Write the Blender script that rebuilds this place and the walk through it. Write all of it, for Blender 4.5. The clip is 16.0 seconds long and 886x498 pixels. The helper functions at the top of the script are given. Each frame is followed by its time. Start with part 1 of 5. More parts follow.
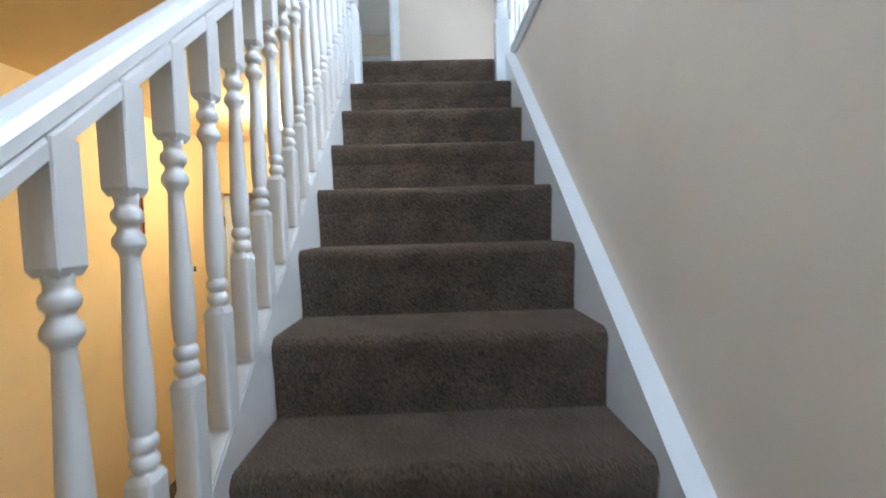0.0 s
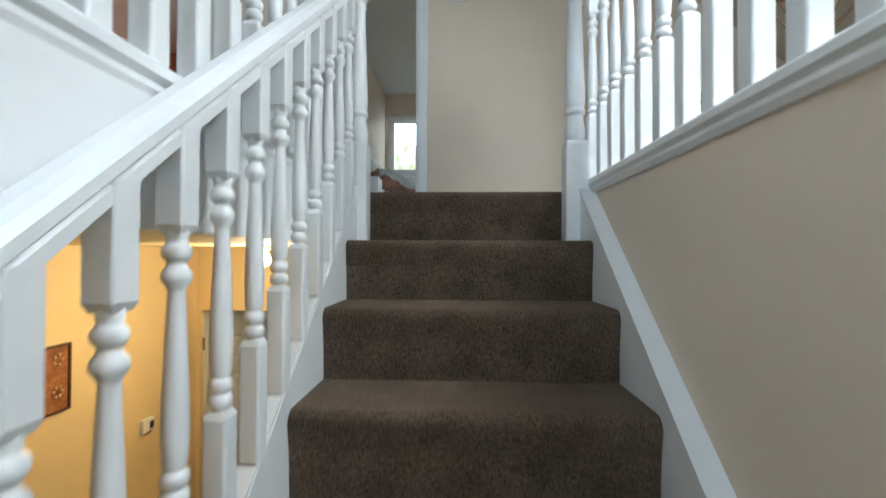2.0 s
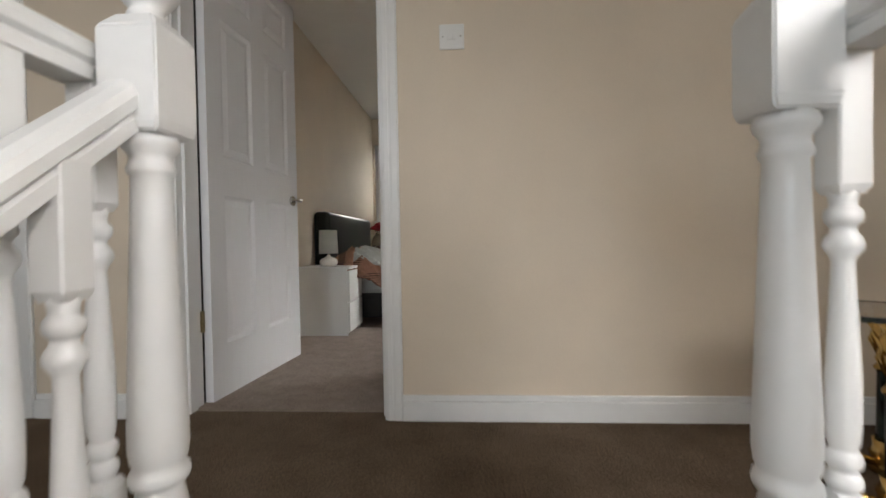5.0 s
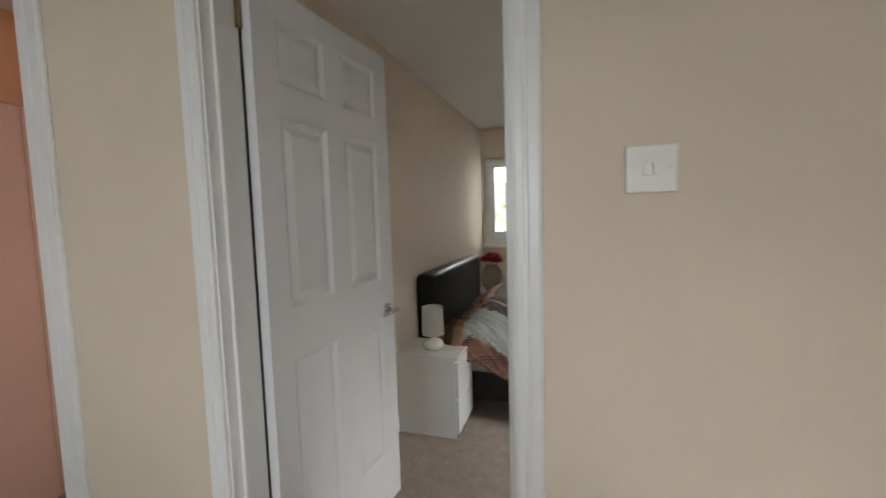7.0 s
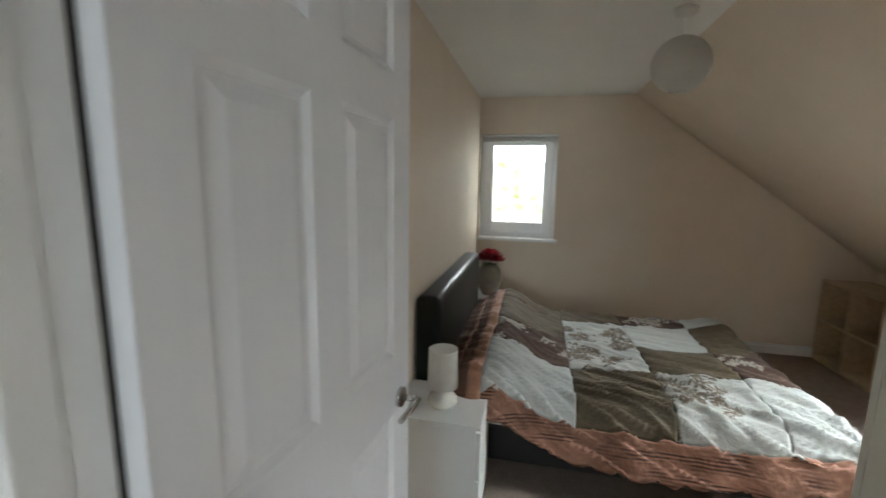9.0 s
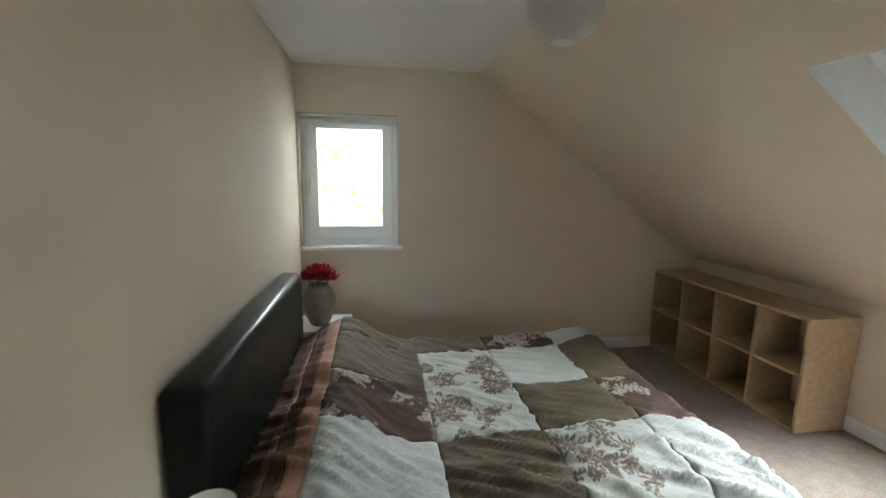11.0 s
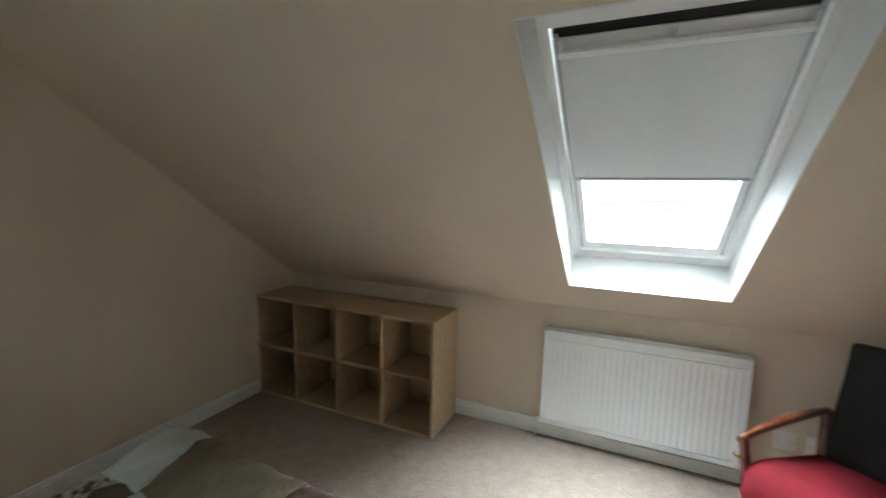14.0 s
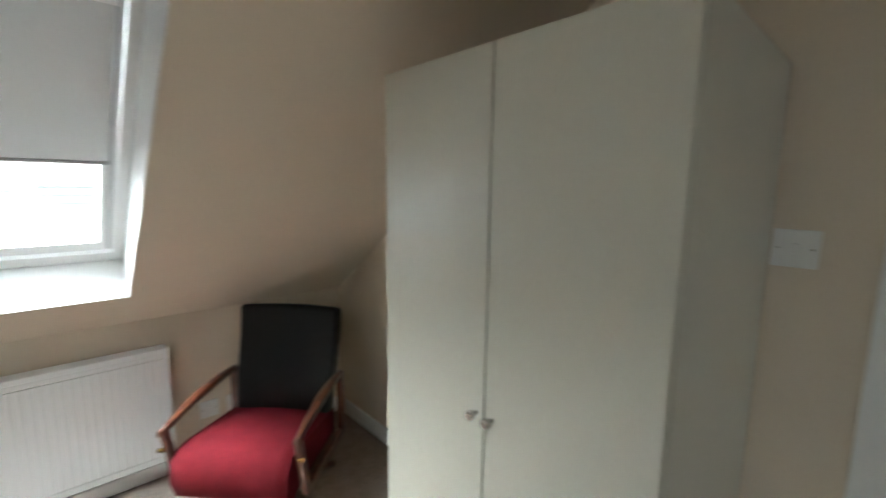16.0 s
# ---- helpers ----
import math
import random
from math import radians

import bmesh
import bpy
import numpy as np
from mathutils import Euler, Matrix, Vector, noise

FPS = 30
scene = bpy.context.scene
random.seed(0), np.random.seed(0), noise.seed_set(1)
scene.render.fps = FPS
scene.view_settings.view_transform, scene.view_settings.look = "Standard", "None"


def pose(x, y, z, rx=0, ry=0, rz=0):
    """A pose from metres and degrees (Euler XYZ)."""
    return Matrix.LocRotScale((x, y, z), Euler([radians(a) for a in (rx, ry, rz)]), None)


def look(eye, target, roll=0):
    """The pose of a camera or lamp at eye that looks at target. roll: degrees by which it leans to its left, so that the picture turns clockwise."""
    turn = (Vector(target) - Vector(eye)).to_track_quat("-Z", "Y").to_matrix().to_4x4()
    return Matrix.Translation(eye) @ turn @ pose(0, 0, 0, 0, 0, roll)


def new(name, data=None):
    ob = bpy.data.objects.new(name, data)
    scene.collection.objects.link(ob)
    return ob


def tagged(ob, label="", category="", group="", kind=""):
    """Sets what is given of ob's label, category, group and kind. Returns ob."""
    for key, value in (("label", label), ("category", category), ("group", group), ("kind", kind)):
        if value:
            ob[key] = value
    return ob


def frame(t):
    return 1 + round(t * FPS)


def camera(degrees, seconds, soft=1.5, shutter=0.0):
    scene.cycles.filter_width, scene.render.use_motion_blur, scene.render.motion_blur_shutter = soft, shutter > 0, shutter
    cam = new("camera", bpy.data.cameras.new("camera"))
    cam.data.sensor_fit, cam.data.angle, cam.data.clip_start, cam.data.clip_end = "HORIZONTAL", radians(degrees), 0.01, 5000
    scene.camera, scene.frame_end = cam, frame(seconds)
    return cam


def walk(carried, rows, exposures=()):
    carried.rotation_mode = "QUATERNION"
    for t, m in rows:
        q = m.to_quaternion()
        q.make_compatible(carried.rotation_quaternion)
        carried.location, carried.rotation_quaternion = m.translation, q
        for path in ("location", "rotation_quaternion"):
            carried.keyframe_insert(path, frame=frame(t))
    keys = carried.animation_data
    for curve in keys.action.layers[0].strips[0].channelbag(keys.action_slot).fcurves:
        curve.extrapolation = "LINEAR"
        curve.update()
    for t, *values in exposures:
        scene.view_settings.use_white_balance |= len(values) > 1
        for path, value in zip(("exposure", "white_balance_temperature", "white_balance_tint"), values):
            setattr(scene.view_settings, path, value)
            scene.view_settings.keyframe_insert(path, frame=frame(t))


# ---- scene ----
cam = camera(92.5, 16.0, shutter=0.4)
PATH = [
    (0, (0.366, -2.572, -0.978), (0.412, -0.576, -1.096), -1.6),
    (0.5, (0.383, -2.379, -0.815), (0.229, -0.386, -0.889), -0.3),
    (1, (0.377, -2.159, -0.63), (0.25, -0.163, -0.647), 0.1),
    (1.5, (0.371, -1.946, -0.437), (0.253, 0.051, -0.427), 0.1),
    (2, (0.35, -1.735, -0.258), (0.271, 0.263, -0.234), 0.2),
    (2.5, (0.369, -1.554, -0.102), (0.299, 0.445, -0.055), -0.1),
    (3, (0.358, -1.386, 0.056), (0.28, 0.612, 0.102), -0.5),
    (3.5, (0.382, -1.178, 0.186), (0.315, 0.821, 0.224), -0.5),
    (4, (0.416, -1.018, 0.348), (0.321, 0.979, 0.369), -0.7),
    (4.5, (0.385, -0.822, 0.473), (0.284, 1.175, 0.488), -0.7),
    (5, (0.388, -0.624, 0.629), (0.27, 1.373, 0.595), -1.0),
    (5.2, (0.385, -0.558, 0.711), (0.246, 1.437, 0.657), -0.9),
    (7.3, (0.151, 0.066, 1.296), (-0.581, 1.919, 1.114), -1.3),
    (7.5, (0.103, 0.109, 1.309), (-0.725, 1.92, 1.116), -0.8),
    (8, (0.001, 0.305, 1.419), (-0.99, 2.022, 1.155), 0.0),
    (8.5, (-0.1, 0.455, 1.459), (-0.945, 2.243, 1.161), 1.0),
    (9, (-0.244, 0.662, 1.423), (-0.667, 2.592, 1.109), 1.0),
    (9.5, (-0.256, 0.863, 1.41), (-0.396, 2.831, 1.084), 1.0),
    (12, (-0.187, 1.924, 1.399), (0.237, 3.852, 1.08), 0.2),
    (12.5, (-0.114, 2.136, 1.39), (0.416, 4.039, 1.078), 0.2),
    (13, (-0.026, 2.293, 1.375), (0.956, 4.012, 1.089), 1.6),
    (13.5, (0.087, 2.369, 1.377), (1.598, 3.652, 1.108), 2.2),
    (14, (0.104, 2.41, 1.37), (1.907, 3.238, 1.112), 1.1),
    (14.5, (0.137, 2.347, 1.369), (2.075, 2.769, 1.111), 1.1),
    (15, (0.186, 2.321, 1.385), (2.161, 2.169, 1.11), 0.3),
    (15.5, (0.203, 2.285, 1.383), (2.022, 1.504, 1.096), 0.6),
    (16, (0.194, 2.22, 1.377), (1.648, 0.877, 1.09), 0.7),
]
walk(cam, [(t, look(eye, target, roll)) for t, eye, target, roll in PATH], exposures=[(0.0, 0.85, 5150, 5), (1.5, 0.24, 5450, 0), (2.5, -0.05, 5750, 1), (3.5, -0.16, 6200, 6), (4.5, -0.06, 6650, 10), (7.5, 0.12, 6450, 8), (8.5, 0.35, 6250, 6), (9.5, 0.35, 6050, 3), (12.0, 0.75, 5950, 2), (13.0, 0.9, 5850, 1), (13.5, 0.65, 5850, -1), (14.0, 0.2, 5850, -2), (14.5, -0.02, 5900, -2), (15.5, -0.12, 5900, -2), (16.0, 0.3, 6000, 1)])

# ---- world and large lights ----
world = bpy.data.worlds.new("sky_world")
scene.world = world
world.use_nodes = True
wn = world.node_tree
sky = wn.nodes.new("ShaderNodeTexSky")
sky.sky_type = "NISHITA"
sky.sun_disc = False
sky.sun_elevation, sky.sun_rotation = radians(50), radians(110)
sky.air_density, sky.dust_density = 1.0, 4.0
wn.links.new(sky.outputs[0], wn.nodes["Background"].inputs[0])
wn.nodes["Background"].inputs[1].default_value = 0.12


def lamp(name, kind, energy, color, m, size=1.0, size_y=None):
    d = bpy.data.lights.new(name, kind)
    d.energy, d.color = energy, color
    if kind == "AREA":
        d.shape, d.size, d.size_y = "RECTANGLE", size, size_y or size
    elif kind == "SUN":
        d.angle = size
    else:
        d.shadow_soft_size = size
    ob = new(name, d)
    ob.matrix_world = m
    return ob


# overcast daylight: a wide soft sun, and area lamps standing in for the sky
lamp("sun", "SUN", 1.0, (1.0, 0.96, 0.9), look((6, -3, 9), (0, 0, 0)), radians(20))
lamp("window_sky_light", "AREA", 72, (0.95, 0.98, 1.0), look((-0.62, 5.5, 2.08), (0.3, 3.4, 1.15)), 1.1, 0.9)
# unseen extra lamp beside the window, added to brighten the wall near it
lamp("window_side_fill_light", "AREA", 26, (0.97, 1.0, 0.95), look((0.75, 5.75, 1.55), (-0.62, 4.55, 1.25)), 0.9, 1.0)
lamp("rooflight_sky_light", "AREA", 350, (0.95, 0.98, 1.0), look((2.34, 2.362, 2.02), (1.72, 2.362, 1.2)), 1.0, 1.3)
lamp("landing_rooflight_sky_light", "AREA", 54, (0.99, 0.99, 1.0), look((1.86, -1.55, 1.54), (1.66, -1.55, 1.26)), 0.85, 1.1)
lamp("stair_window_sky_light", "AREA", 60, (0.84, 0.92, 1.0), look((-0.3, -4.32, 1.5), (-0.3, -1.2, -0.6)), 1.5, 1.1)
# unseen fill lamp added to brighten the orange room, which has no window
lamp("next_room_fill_light", "AREA", 14, (1.0, 0.95, 0.88), look((-1.65, 3.27, 1.5), (-1.9, 1.2, 1.1)), 0.9, 0.9)
lamp("hall_bulb", "POINT", 27, (1.0, 0.77, 0.46), pose(-0.6, 0.3, -0.42), 0.08)

# ---- materials ----
def mat(name, color, rough=0.6, metal=0.0, var=0.08, scale=3.0, fine=60.0, bump=0.05, bump_scale=120.0, dist=0.002,
        spec=0.5, coat=0.0, sheen=0.0, transmission=0.0, spread=(1, 1, 1), fine_var=None):
    """Principled paint, cloth or stone: broad stains, fine grain and relief in object space."""
    m = bpy.data.materials.new(name)
    m.use_nodes = True
    nt = m.node_tree
    b = nt.nodes["Principled BSDF"]
    b.inputs["Roughness"].default_value = rough
    b.inputs["Metallic"].default_value = metal
    b.inputs["Specular IOR Level"].default_value = spec
    b.inputs["Coat Weight"].default_value = coat
    b.inputs["Sheen Weight"].default_value = sheen
    b.inputs["Sheen Tint"].default_value = (*[min(1, 3.2 * c) for c in color], 1)
    b.inputs["Transmission Weight"].default_value = transmission
    tc = nt.nodes.new("ShaderNodeTexCoord")
    mp = nt.nodes.new("ShaderNodeMapping")
    mp.inputs["Scale"].default_value = spread
    nt.links.new(tc.outputs["Object"], mp.inputs[0])

    def noise_at(s, detail):
        n = nt.nodes.new("ShaderNodeTexNoise")
        n.inputs["Scale"].default_value, n.inputs["Detail"].default_value = s, detail
        nt.links.new(mp.outputs[0], n.inputs["Vector"])
        return n

    def scaled(c, k):
        return (min(1, c[0] * k), min(1, c[1] * k), min(1, c[2] * k), 1)

    broad, grain = noise_at(scale, 3), noise_at(fine, 3)
    ramp = nt.nodes.new("ShaderNodeValToRGB")
    ramp.color_ramp.elements[0].position, ramp.color_ramp.elements[1].position = 0.3, 0.7
    ramp.color_ramp.elements[0].color, ramp.color_ramp.elements[1].color = scaled(color, 1 - var), scaled(color, 1 + var)
    nt.links.new(broad.outputs["Fac"], ramp.inputs[0])
    fv = var if fine_var is None else fine_var
    ramp2 = nt.nodes.new("ShaderNodeValToRGB")
    ramp2.color_ramp.elements[0].position, ramp2.color_ramp.elements[1].position = 0.3, 0.7
    ramp2.color_ramp.elements[0].color, ramp2.color_ramp.elements[1].color = (1 - fv,) * 3 + (1,), (1, 1, 1, 1)
    nt.links.new(grain.outputs["Fac"], ramp2.inputs[0])
    mix = nt.nodes.new("ShaderNodeMix")
    mix.data_type, mix.blend_type = "RGBA", "MULTIPLY"
    mix.inputs[0].default_value = 1.0
    nt.links.new(ramp.outputs[0], mix.inputs[6])
    nt.links.new(ramp2.outputs[0], mix.inputs[7])
    nt.links.new(mix.outputs[2], b.inputs["Base Color"])
    if bump:
        n3 = noise_at(bump_scale, 2)
        bp = nt.nodes.new("ShaderNodeBump")
        bp.inputs["Strength"].default_value, bp.inputs["Distance"].default_value = bump, dist
        nt.links.new(n3.outputs["Fac"], bp.inputs["Height"])
        nt.links.new(bp.outputs[0], b.inputs["Normal"])
    return m


def wood_mat(name, dark, light, rough=0.45, stretch=(1, 14, 14), coat=0.1):
    m = mat(name, light, rough, var=0.1, bump=0.08, bump_scale=40, spread=stretch, coat=coat)
    nt = m.node_tree
    ramp = next(n for n in nt.nodes if n.type == "VALTORGB")
    ramp.color_ramp.elements[0].color, ramp.color_ramp.elements[1].color = (*dark, 1), (*light, 1)
    return m


def glass_mat(name):
    m = bpy.data.materials.new(name)
    m.use_nodes = True
    b = m.node_tree.nodes["Principled BSDF"]
    b.inputs["Transmission Weight"].default_value = 1.0
    b.inputs["Roughness"].default_value = 0.01
    b.inputs["IOR"].default_value = 1.45
    return m


def thin(m, share):
    """Lets light through a thin cloth or paper."""
    nt = m.node_tree
    b, out = nt.nodes["Principled BSDF"], nt.nodes["Material Output"]
    t, mx = nt.nodes.new("ShaderNodeBsdfTranslucent"), nt.nodes.new("ShaderNodeMixShader")
    t.inputs[0].default_value = (0.92, 0.91, 0.88, 1)
    mx.inputs[0].default_value = share
    nt.links.new(b.outputs[0], mx.inputs[1])
    nt.links.new(t.outputs[0], mx.inputs[2])
    nt.links.new(mx.outputs[0], out.inputs[0])
    return m


M_wall = mat("cream_wall_paint", (0.71, 0.61, 0.49), 0.75, var=0.03, fine=220, bump=0.12, bump_scale=260, dist=0.001)
M_ceil = mat("white_ceiling_paint", (0.78, 0.77, 0.74), 0.8, var=0.02, fine=200, bump=0.15, bump_scale=180, dist=0.001)
M_white = mat("white_gloss_paint", (0.80, 0.80, 0.79), 0.32, var=0.025, fine=30, bump=0.06, bump_scale=35, dist=0.002)
M_door = mat("white_door_paint", (0.77, 0.77, 0.78), 0.42, var=0.02, bump=0.1, bump_scale=160, spread=(1, 1, 0.08), dist=0.001)
M_carpet = mat("dark_brown_pile_carpet", (0.14, 0.101, 0.071), 0.95, var=0.28, scale=7, fine=140, bump=0.9, bump_scale=200, dist=0.008, spec=0.03, sheen=0.38, fine_var=0.7)
M_carpet2 = mat("beige_pile_carpet", (0.37, 0.30, 0.255), 0.95, var=0.1, scale=14, fine=220, bump=0.7, bump_scale=260, dist=0.005, spec=0.05, fine_var=0.4)
# hall paint: part of the warm lamp's yellow is put into its colour
M_yellow = mat("lamp_tinted_hall_paint", (0.8, 0.61, 0.32), 0.7, var=0.04, fine=200, bump=0.1)
M_orange = mat("orange_room_paint", (0.72, 0.36, 0.2), 0.7, var=0.05, fine=180, bump=0.1)
M_pink = mat("salmon_room_paint", (0.74, 0.475, 0.365), 0.7, var=0.05, fine=180, bump=0.1)
M_plastic = mat("white_plastic", (0.8, 0.79, 0.76), 0.35, var=0.01, bump=0)
M_upvc = mat("white_upvc", (0.9, 0.9, 0.9), 0.28, var=0.01, bump=0)
M_chrome = mat("satin_chrome", (0.6, 0.58, 0.56), 0.22, 1.0, var=0.05, bump=0)
M_brass = mat("polished_brass", (0.75, 0.52, 0.2), 0.2, 1.0, var=0.12, scale=20, bump=0.1, bump_scale=50)
M_oldbrass = mat("dull_brass", (0.32, 0.25, 0.14), 0.4, 1.0, var=0.2, scale=20, bump=0.1)
M_marble = mat("black_green_marble", (0.02, 0.028, 0.024), 0.12, var=0.8, scale=18, fine=40, bump=0)
M_dark = mat("dark_gap", (0.02, 0.018, 0.016), 0.8, var=0.1, bump=0)
M_leather = mat("black_leather", (0.011, 0.011, 0.012), 0.34, spec=0.22, var=0.15, scale=5, bump=0.35, bump_scale=170, dist=0.002)
M_green_leather = mat("black_leather_bed", (0.006, 0.009, 0.008), 0.3, spec=0.22, var=0.15, scale=4, bump=0.15, bump_scale=150, dist=0.002)
M_red = mat("red_wool_fabric", (0.155, 0.011, 0.018), 0.9, var=0.12, scale=9, fine=300, bump=0.6, bump_scale=400, dist=0.002, spec=0.12, fine_var=0.4)
M_teak = wood_mat("red_brown_varnished_wood", (0.07, 0.02, 0.01), (0.17, 0.052, 0.024), 0.3, coat=0.35)
M_beech = wood_mat("pale_wood_veneer", (0.43, 0.305, 0.185), (0.55, 0.405, 0.255), 0.5, (10, 1.2, 10))
M_laminate = mat("white_laminate", (0.74, 0.74, 0.72), 0.4, var=0.015, bump=0)
M_wardrobe = mat("ivory_wardrobe_laminate", (0.55, 0.53, 0.45), 0.33, var=0.02, scale=2, bump=0.05, bump_scale=80)
M_shade = mat("cream_lampshade", (0.92, 0.9, 0.85), 0.7, var=0.02, bump=0.2, bump_scale=300)
M_ceramic = mat("cream_glazed_ceramic", (0.74, 0.71, 0.64), 0.12, var=0.03, bump=0, coat=0.5)
M_paper = thin(mat("white_paper_shade", (0.8, 0.77, 0.72), 0.85, var=0.05, scale=30, bump=0.3, bump_scale=60), 0.62)
M_vase = mat("grey_stone_vase", (0.21, 0.18, 0.135), 0.6, var=0.14, scale=18, fine=120, bump=0.3)
M_flower = mat("crimson_petals", (0.4, 0.012, 0.03), 0.65, var=0.3, scale=30, bump=0.1)
M_rad = mat("white_radiator_enamel", (0.8, 0.81, 0.82), 0.3, var=0.01, bump=0)
M_blind = thin(mat("white_blind_fabric", (0.7, 0.71, 0.72), 0.85, var=0.02, fine=200, bump=0.1), 0.03)
M_slat = thin(mat("white_slat", (0.88, 0.88, 0.86), 0.4, var=0.01, bump=0), 0.8)
M_glass = glass_mat("clear_glass")
M_dried = mat("dried_leaves", (0.36, 0.2, 0.09), 0.85, var=0.5, scale=25, bump=0.3)
M_art = mat("dark_picture_frame", (0.12, 0.05, 0.025), 0.4, var=0.3, scale=14, bump=0)
M_foil = mat("copper_board", (0.36, 0.14, 0.05), 0.5, var=0.4, scale=12, bump=0.1)

# quilt cloths
def quilt_cloth(name, color, motif=None, stripes=None, var=0.1):
    m = mat(name, color, 0.8, var=var, scale=7, fine=160, bump=0.55, bump_scale=26, dist=0.011, spec=0.15, fine_var=0.12)
    nt = m.node_tree
    b = nt.nodes["Principled BSDF"]
    base = b.inputs["Base Color"].links[0].from_socket
    mix = nt.nodes.new("ShaderNodeMix")
    mix.data_type = "RGBA"
    mp = next(n for n in nt.nodes if n.type == "MAPPING")
    if motif:
        def calc(op, a, b=None):
            n = nt.nodes.new("ShaderNodeMath")
            n.operation = op
            for k, s in enumerate((a, b)):
                if isinstance(s, (int, float)):
                    n.inputs[k].default_value = s
                elif s is not None:
                    nt.links.new(s, n.inputs[k])
            return n.outputs[0]

        def cloud(scale, detail=2.0):
            n = nt.nodes.new("ShaderNodeTexNoise")
            n.inputs["Scale"].default_value, n.inputs["Detail"].default_value = scale, detail
            nt.links.new(mp.outputs[0], n.inputs["Vector"])
            return n.outputs["Fac"]

        def blooms(cells, size, petals):
            """Printed flowers: ragged petals round scattered centres."""
            v = nt.nodes.new("ShaderNodeTexVoronoi")
            v.voronoi_dimensions = "2D"
            v.inputs["Scale"].default_value = cells
            nt.links.new(mp.outputs[0], v.inputs["Vector"])
            d = nt.nodes.new("ShaderNodeVectorMath")
            d.operation = "SUBTRACT"
            nt.links.new(mp.outputs[0], d.inputs[0])
            nt.links.new(v.outputs["Position"], d.inputs[1])
            xyz = nt.nodes.new("ShaderNodeSeparateXYZ")
            nt.links.new(d.outputs[0], xyz.inputs[0])
            turn = calc("ADD", calc("MULTIPLY", calc("ARCTAN2", xyz.outputs[1], xyz.outputs[0]), petals), calc("MULTIPLY", cloud(14.0), 6.0))
            reach = calc("ADD", calc("MULTIPLY", calc("ABSOLUTE", calc("COSINE", turn)), 0.75), 0.25)
            reach = calc("MULTIPLY", reach, calc("MULTIPLY", calc("ADD", v.outputs["Color"], 0.45), size * cells))
            bunch = calc("MINIMUM", calc("MAXIMUM", calc("MULTIPLY", calc("SUBTRACT", cloud(4.5, 1.0), motif[3] - 0.07), 8.0), 0.0), 1.0)
            return calc("LESS_THAN", v.outputs["Distance"], calc("MULTIPLY", reach, bunch))

        ink = calc("MAXIMUM", blooms(7.0, 0.095, 5.5), blooms(15.0, 0.04, 2.5))
        ink = calc("MULTIPLY", ink, calc("ADD", calc("MULTIPLY", calc("GREATER_THAN", cloud(70.0), 0.42), 0.6), 0.35))
        nt.links.new(ink, mix.inputs[0])
        mix.inputs[7].default_value = (*motif[:3], 1)
    else:
        if stripes[0] == "Z":
            # checkered blocks of pin tucks, their crease shade painted as fine lines along the hem
            wv = nt.nodes.new("ShaderNodeTexWave")
            wv.bands_direction = "Z"
            wv.inputs["Scale"].default_value, wv.inputs["Distortion"].default_value = stripes[1], 2.0
            wv.inputs["Detail Scale"].default_value = 0.4
            nt.links.new(mp.outputs[0], wv.inputs["Vector"])
            mp2 = nt.nodes.new("ShaderNodeMapping")
            mp2.inputs["Scale"].default_value = (6.0, 0.0, 17.0)
            mp2.inputs["Location"].default_value = (0.2, 0.5, 0.35)
            mp2.inputs["Rotation"].default_value = (0, 0.07, 0)
            nt.links.new(mp.outputs[0], mp2.inputs[0])
            blocks = nt.nodes.new("ShaderNodeTexNoise")
            blocks.inputs["Scale"].default_value, blocks.inputs["Detail"].default_value = 1.0, 1.0
            nt.links.new(mp2.outputs[0], blocks.inputs["Vector"])
        else:
            wv = nt.nodes.new("ShaderNodeTexWave")
            wv.bands_direction = stripes[0]
            wv.inputs["Scale"].default_value, wv.inputs["Distortion"].default_value = stripes[1], 1.5
            nt.links.new(mp.outputs[0], wv.inputs["Vector"])
        r = nt.nodes.new("ShaderNodeValToRGB")
        r.color_ramp.elements[0].position, r.color_ramp.elements[1].position = 0.45, 0.6
        nt.links.new(wv.outputs["Fac"], r.inputs[0])
        w = nt.nodes.new("ShaderNodeTexNoise")
        w.inputs["Scale"].default_value, w.inputs["Detail"].default_value = 5.0, 3.0
        nt.links.new(mp.outputs[0], w.inputs["Vector"])
        r2 = nt.nodes.new("ShaderNodeValToRGB")
        r2.color_ramp.elements[0].position, r2.color_ramp.elements[1].position = 0.44, 0.6
        nt.links.new(blocks.outputs["Fac"] if stripes[0] == "Z" else w.outputs["Fac"], r2.inputs[0])
        both = nt.nodes.new("ShaderNodeMath")
        both.operation = "MULTIPLY"
        nt.links.new(r.outputs[0], both.inputs[0])
        nt.links.new(r2.outputs[0], both.inputs[1])
        nt.links.new(both.outputs[0], mix.inputs[0])
        mix.inputs[7].default_value = (*stripes[2], 1)
    nt.links.new(base, mix.inputs[6])
    nt.links.new(mix.outputs[2], b.inputs["Base Color"])
    return m


Q_olive = mat("olive_quilt_cloth", (0.112, 0.09, 0.058), 0.75, var=0.16, scale=8, fine=150, bump=0.55, bump_scale=24, dist=0.011, spec=0.15, spread=(1.0, 2.2, 1.0))
Q_white = mat("white_quilt_cloth", (0.41, 0.415, 0.39), 0.75, var=0.06, scale=8, fine=150, bump=0.55, bump_scale=24, dist=0.011, spec=0.15, spread=(1.0, 2.0, 1.0))
Q_floral = quilt_cloth("white_floral_quilt_cloth", (0.41, 0.41, 0.38), motif=(0.13, 0.1, 0.07, 0.52))
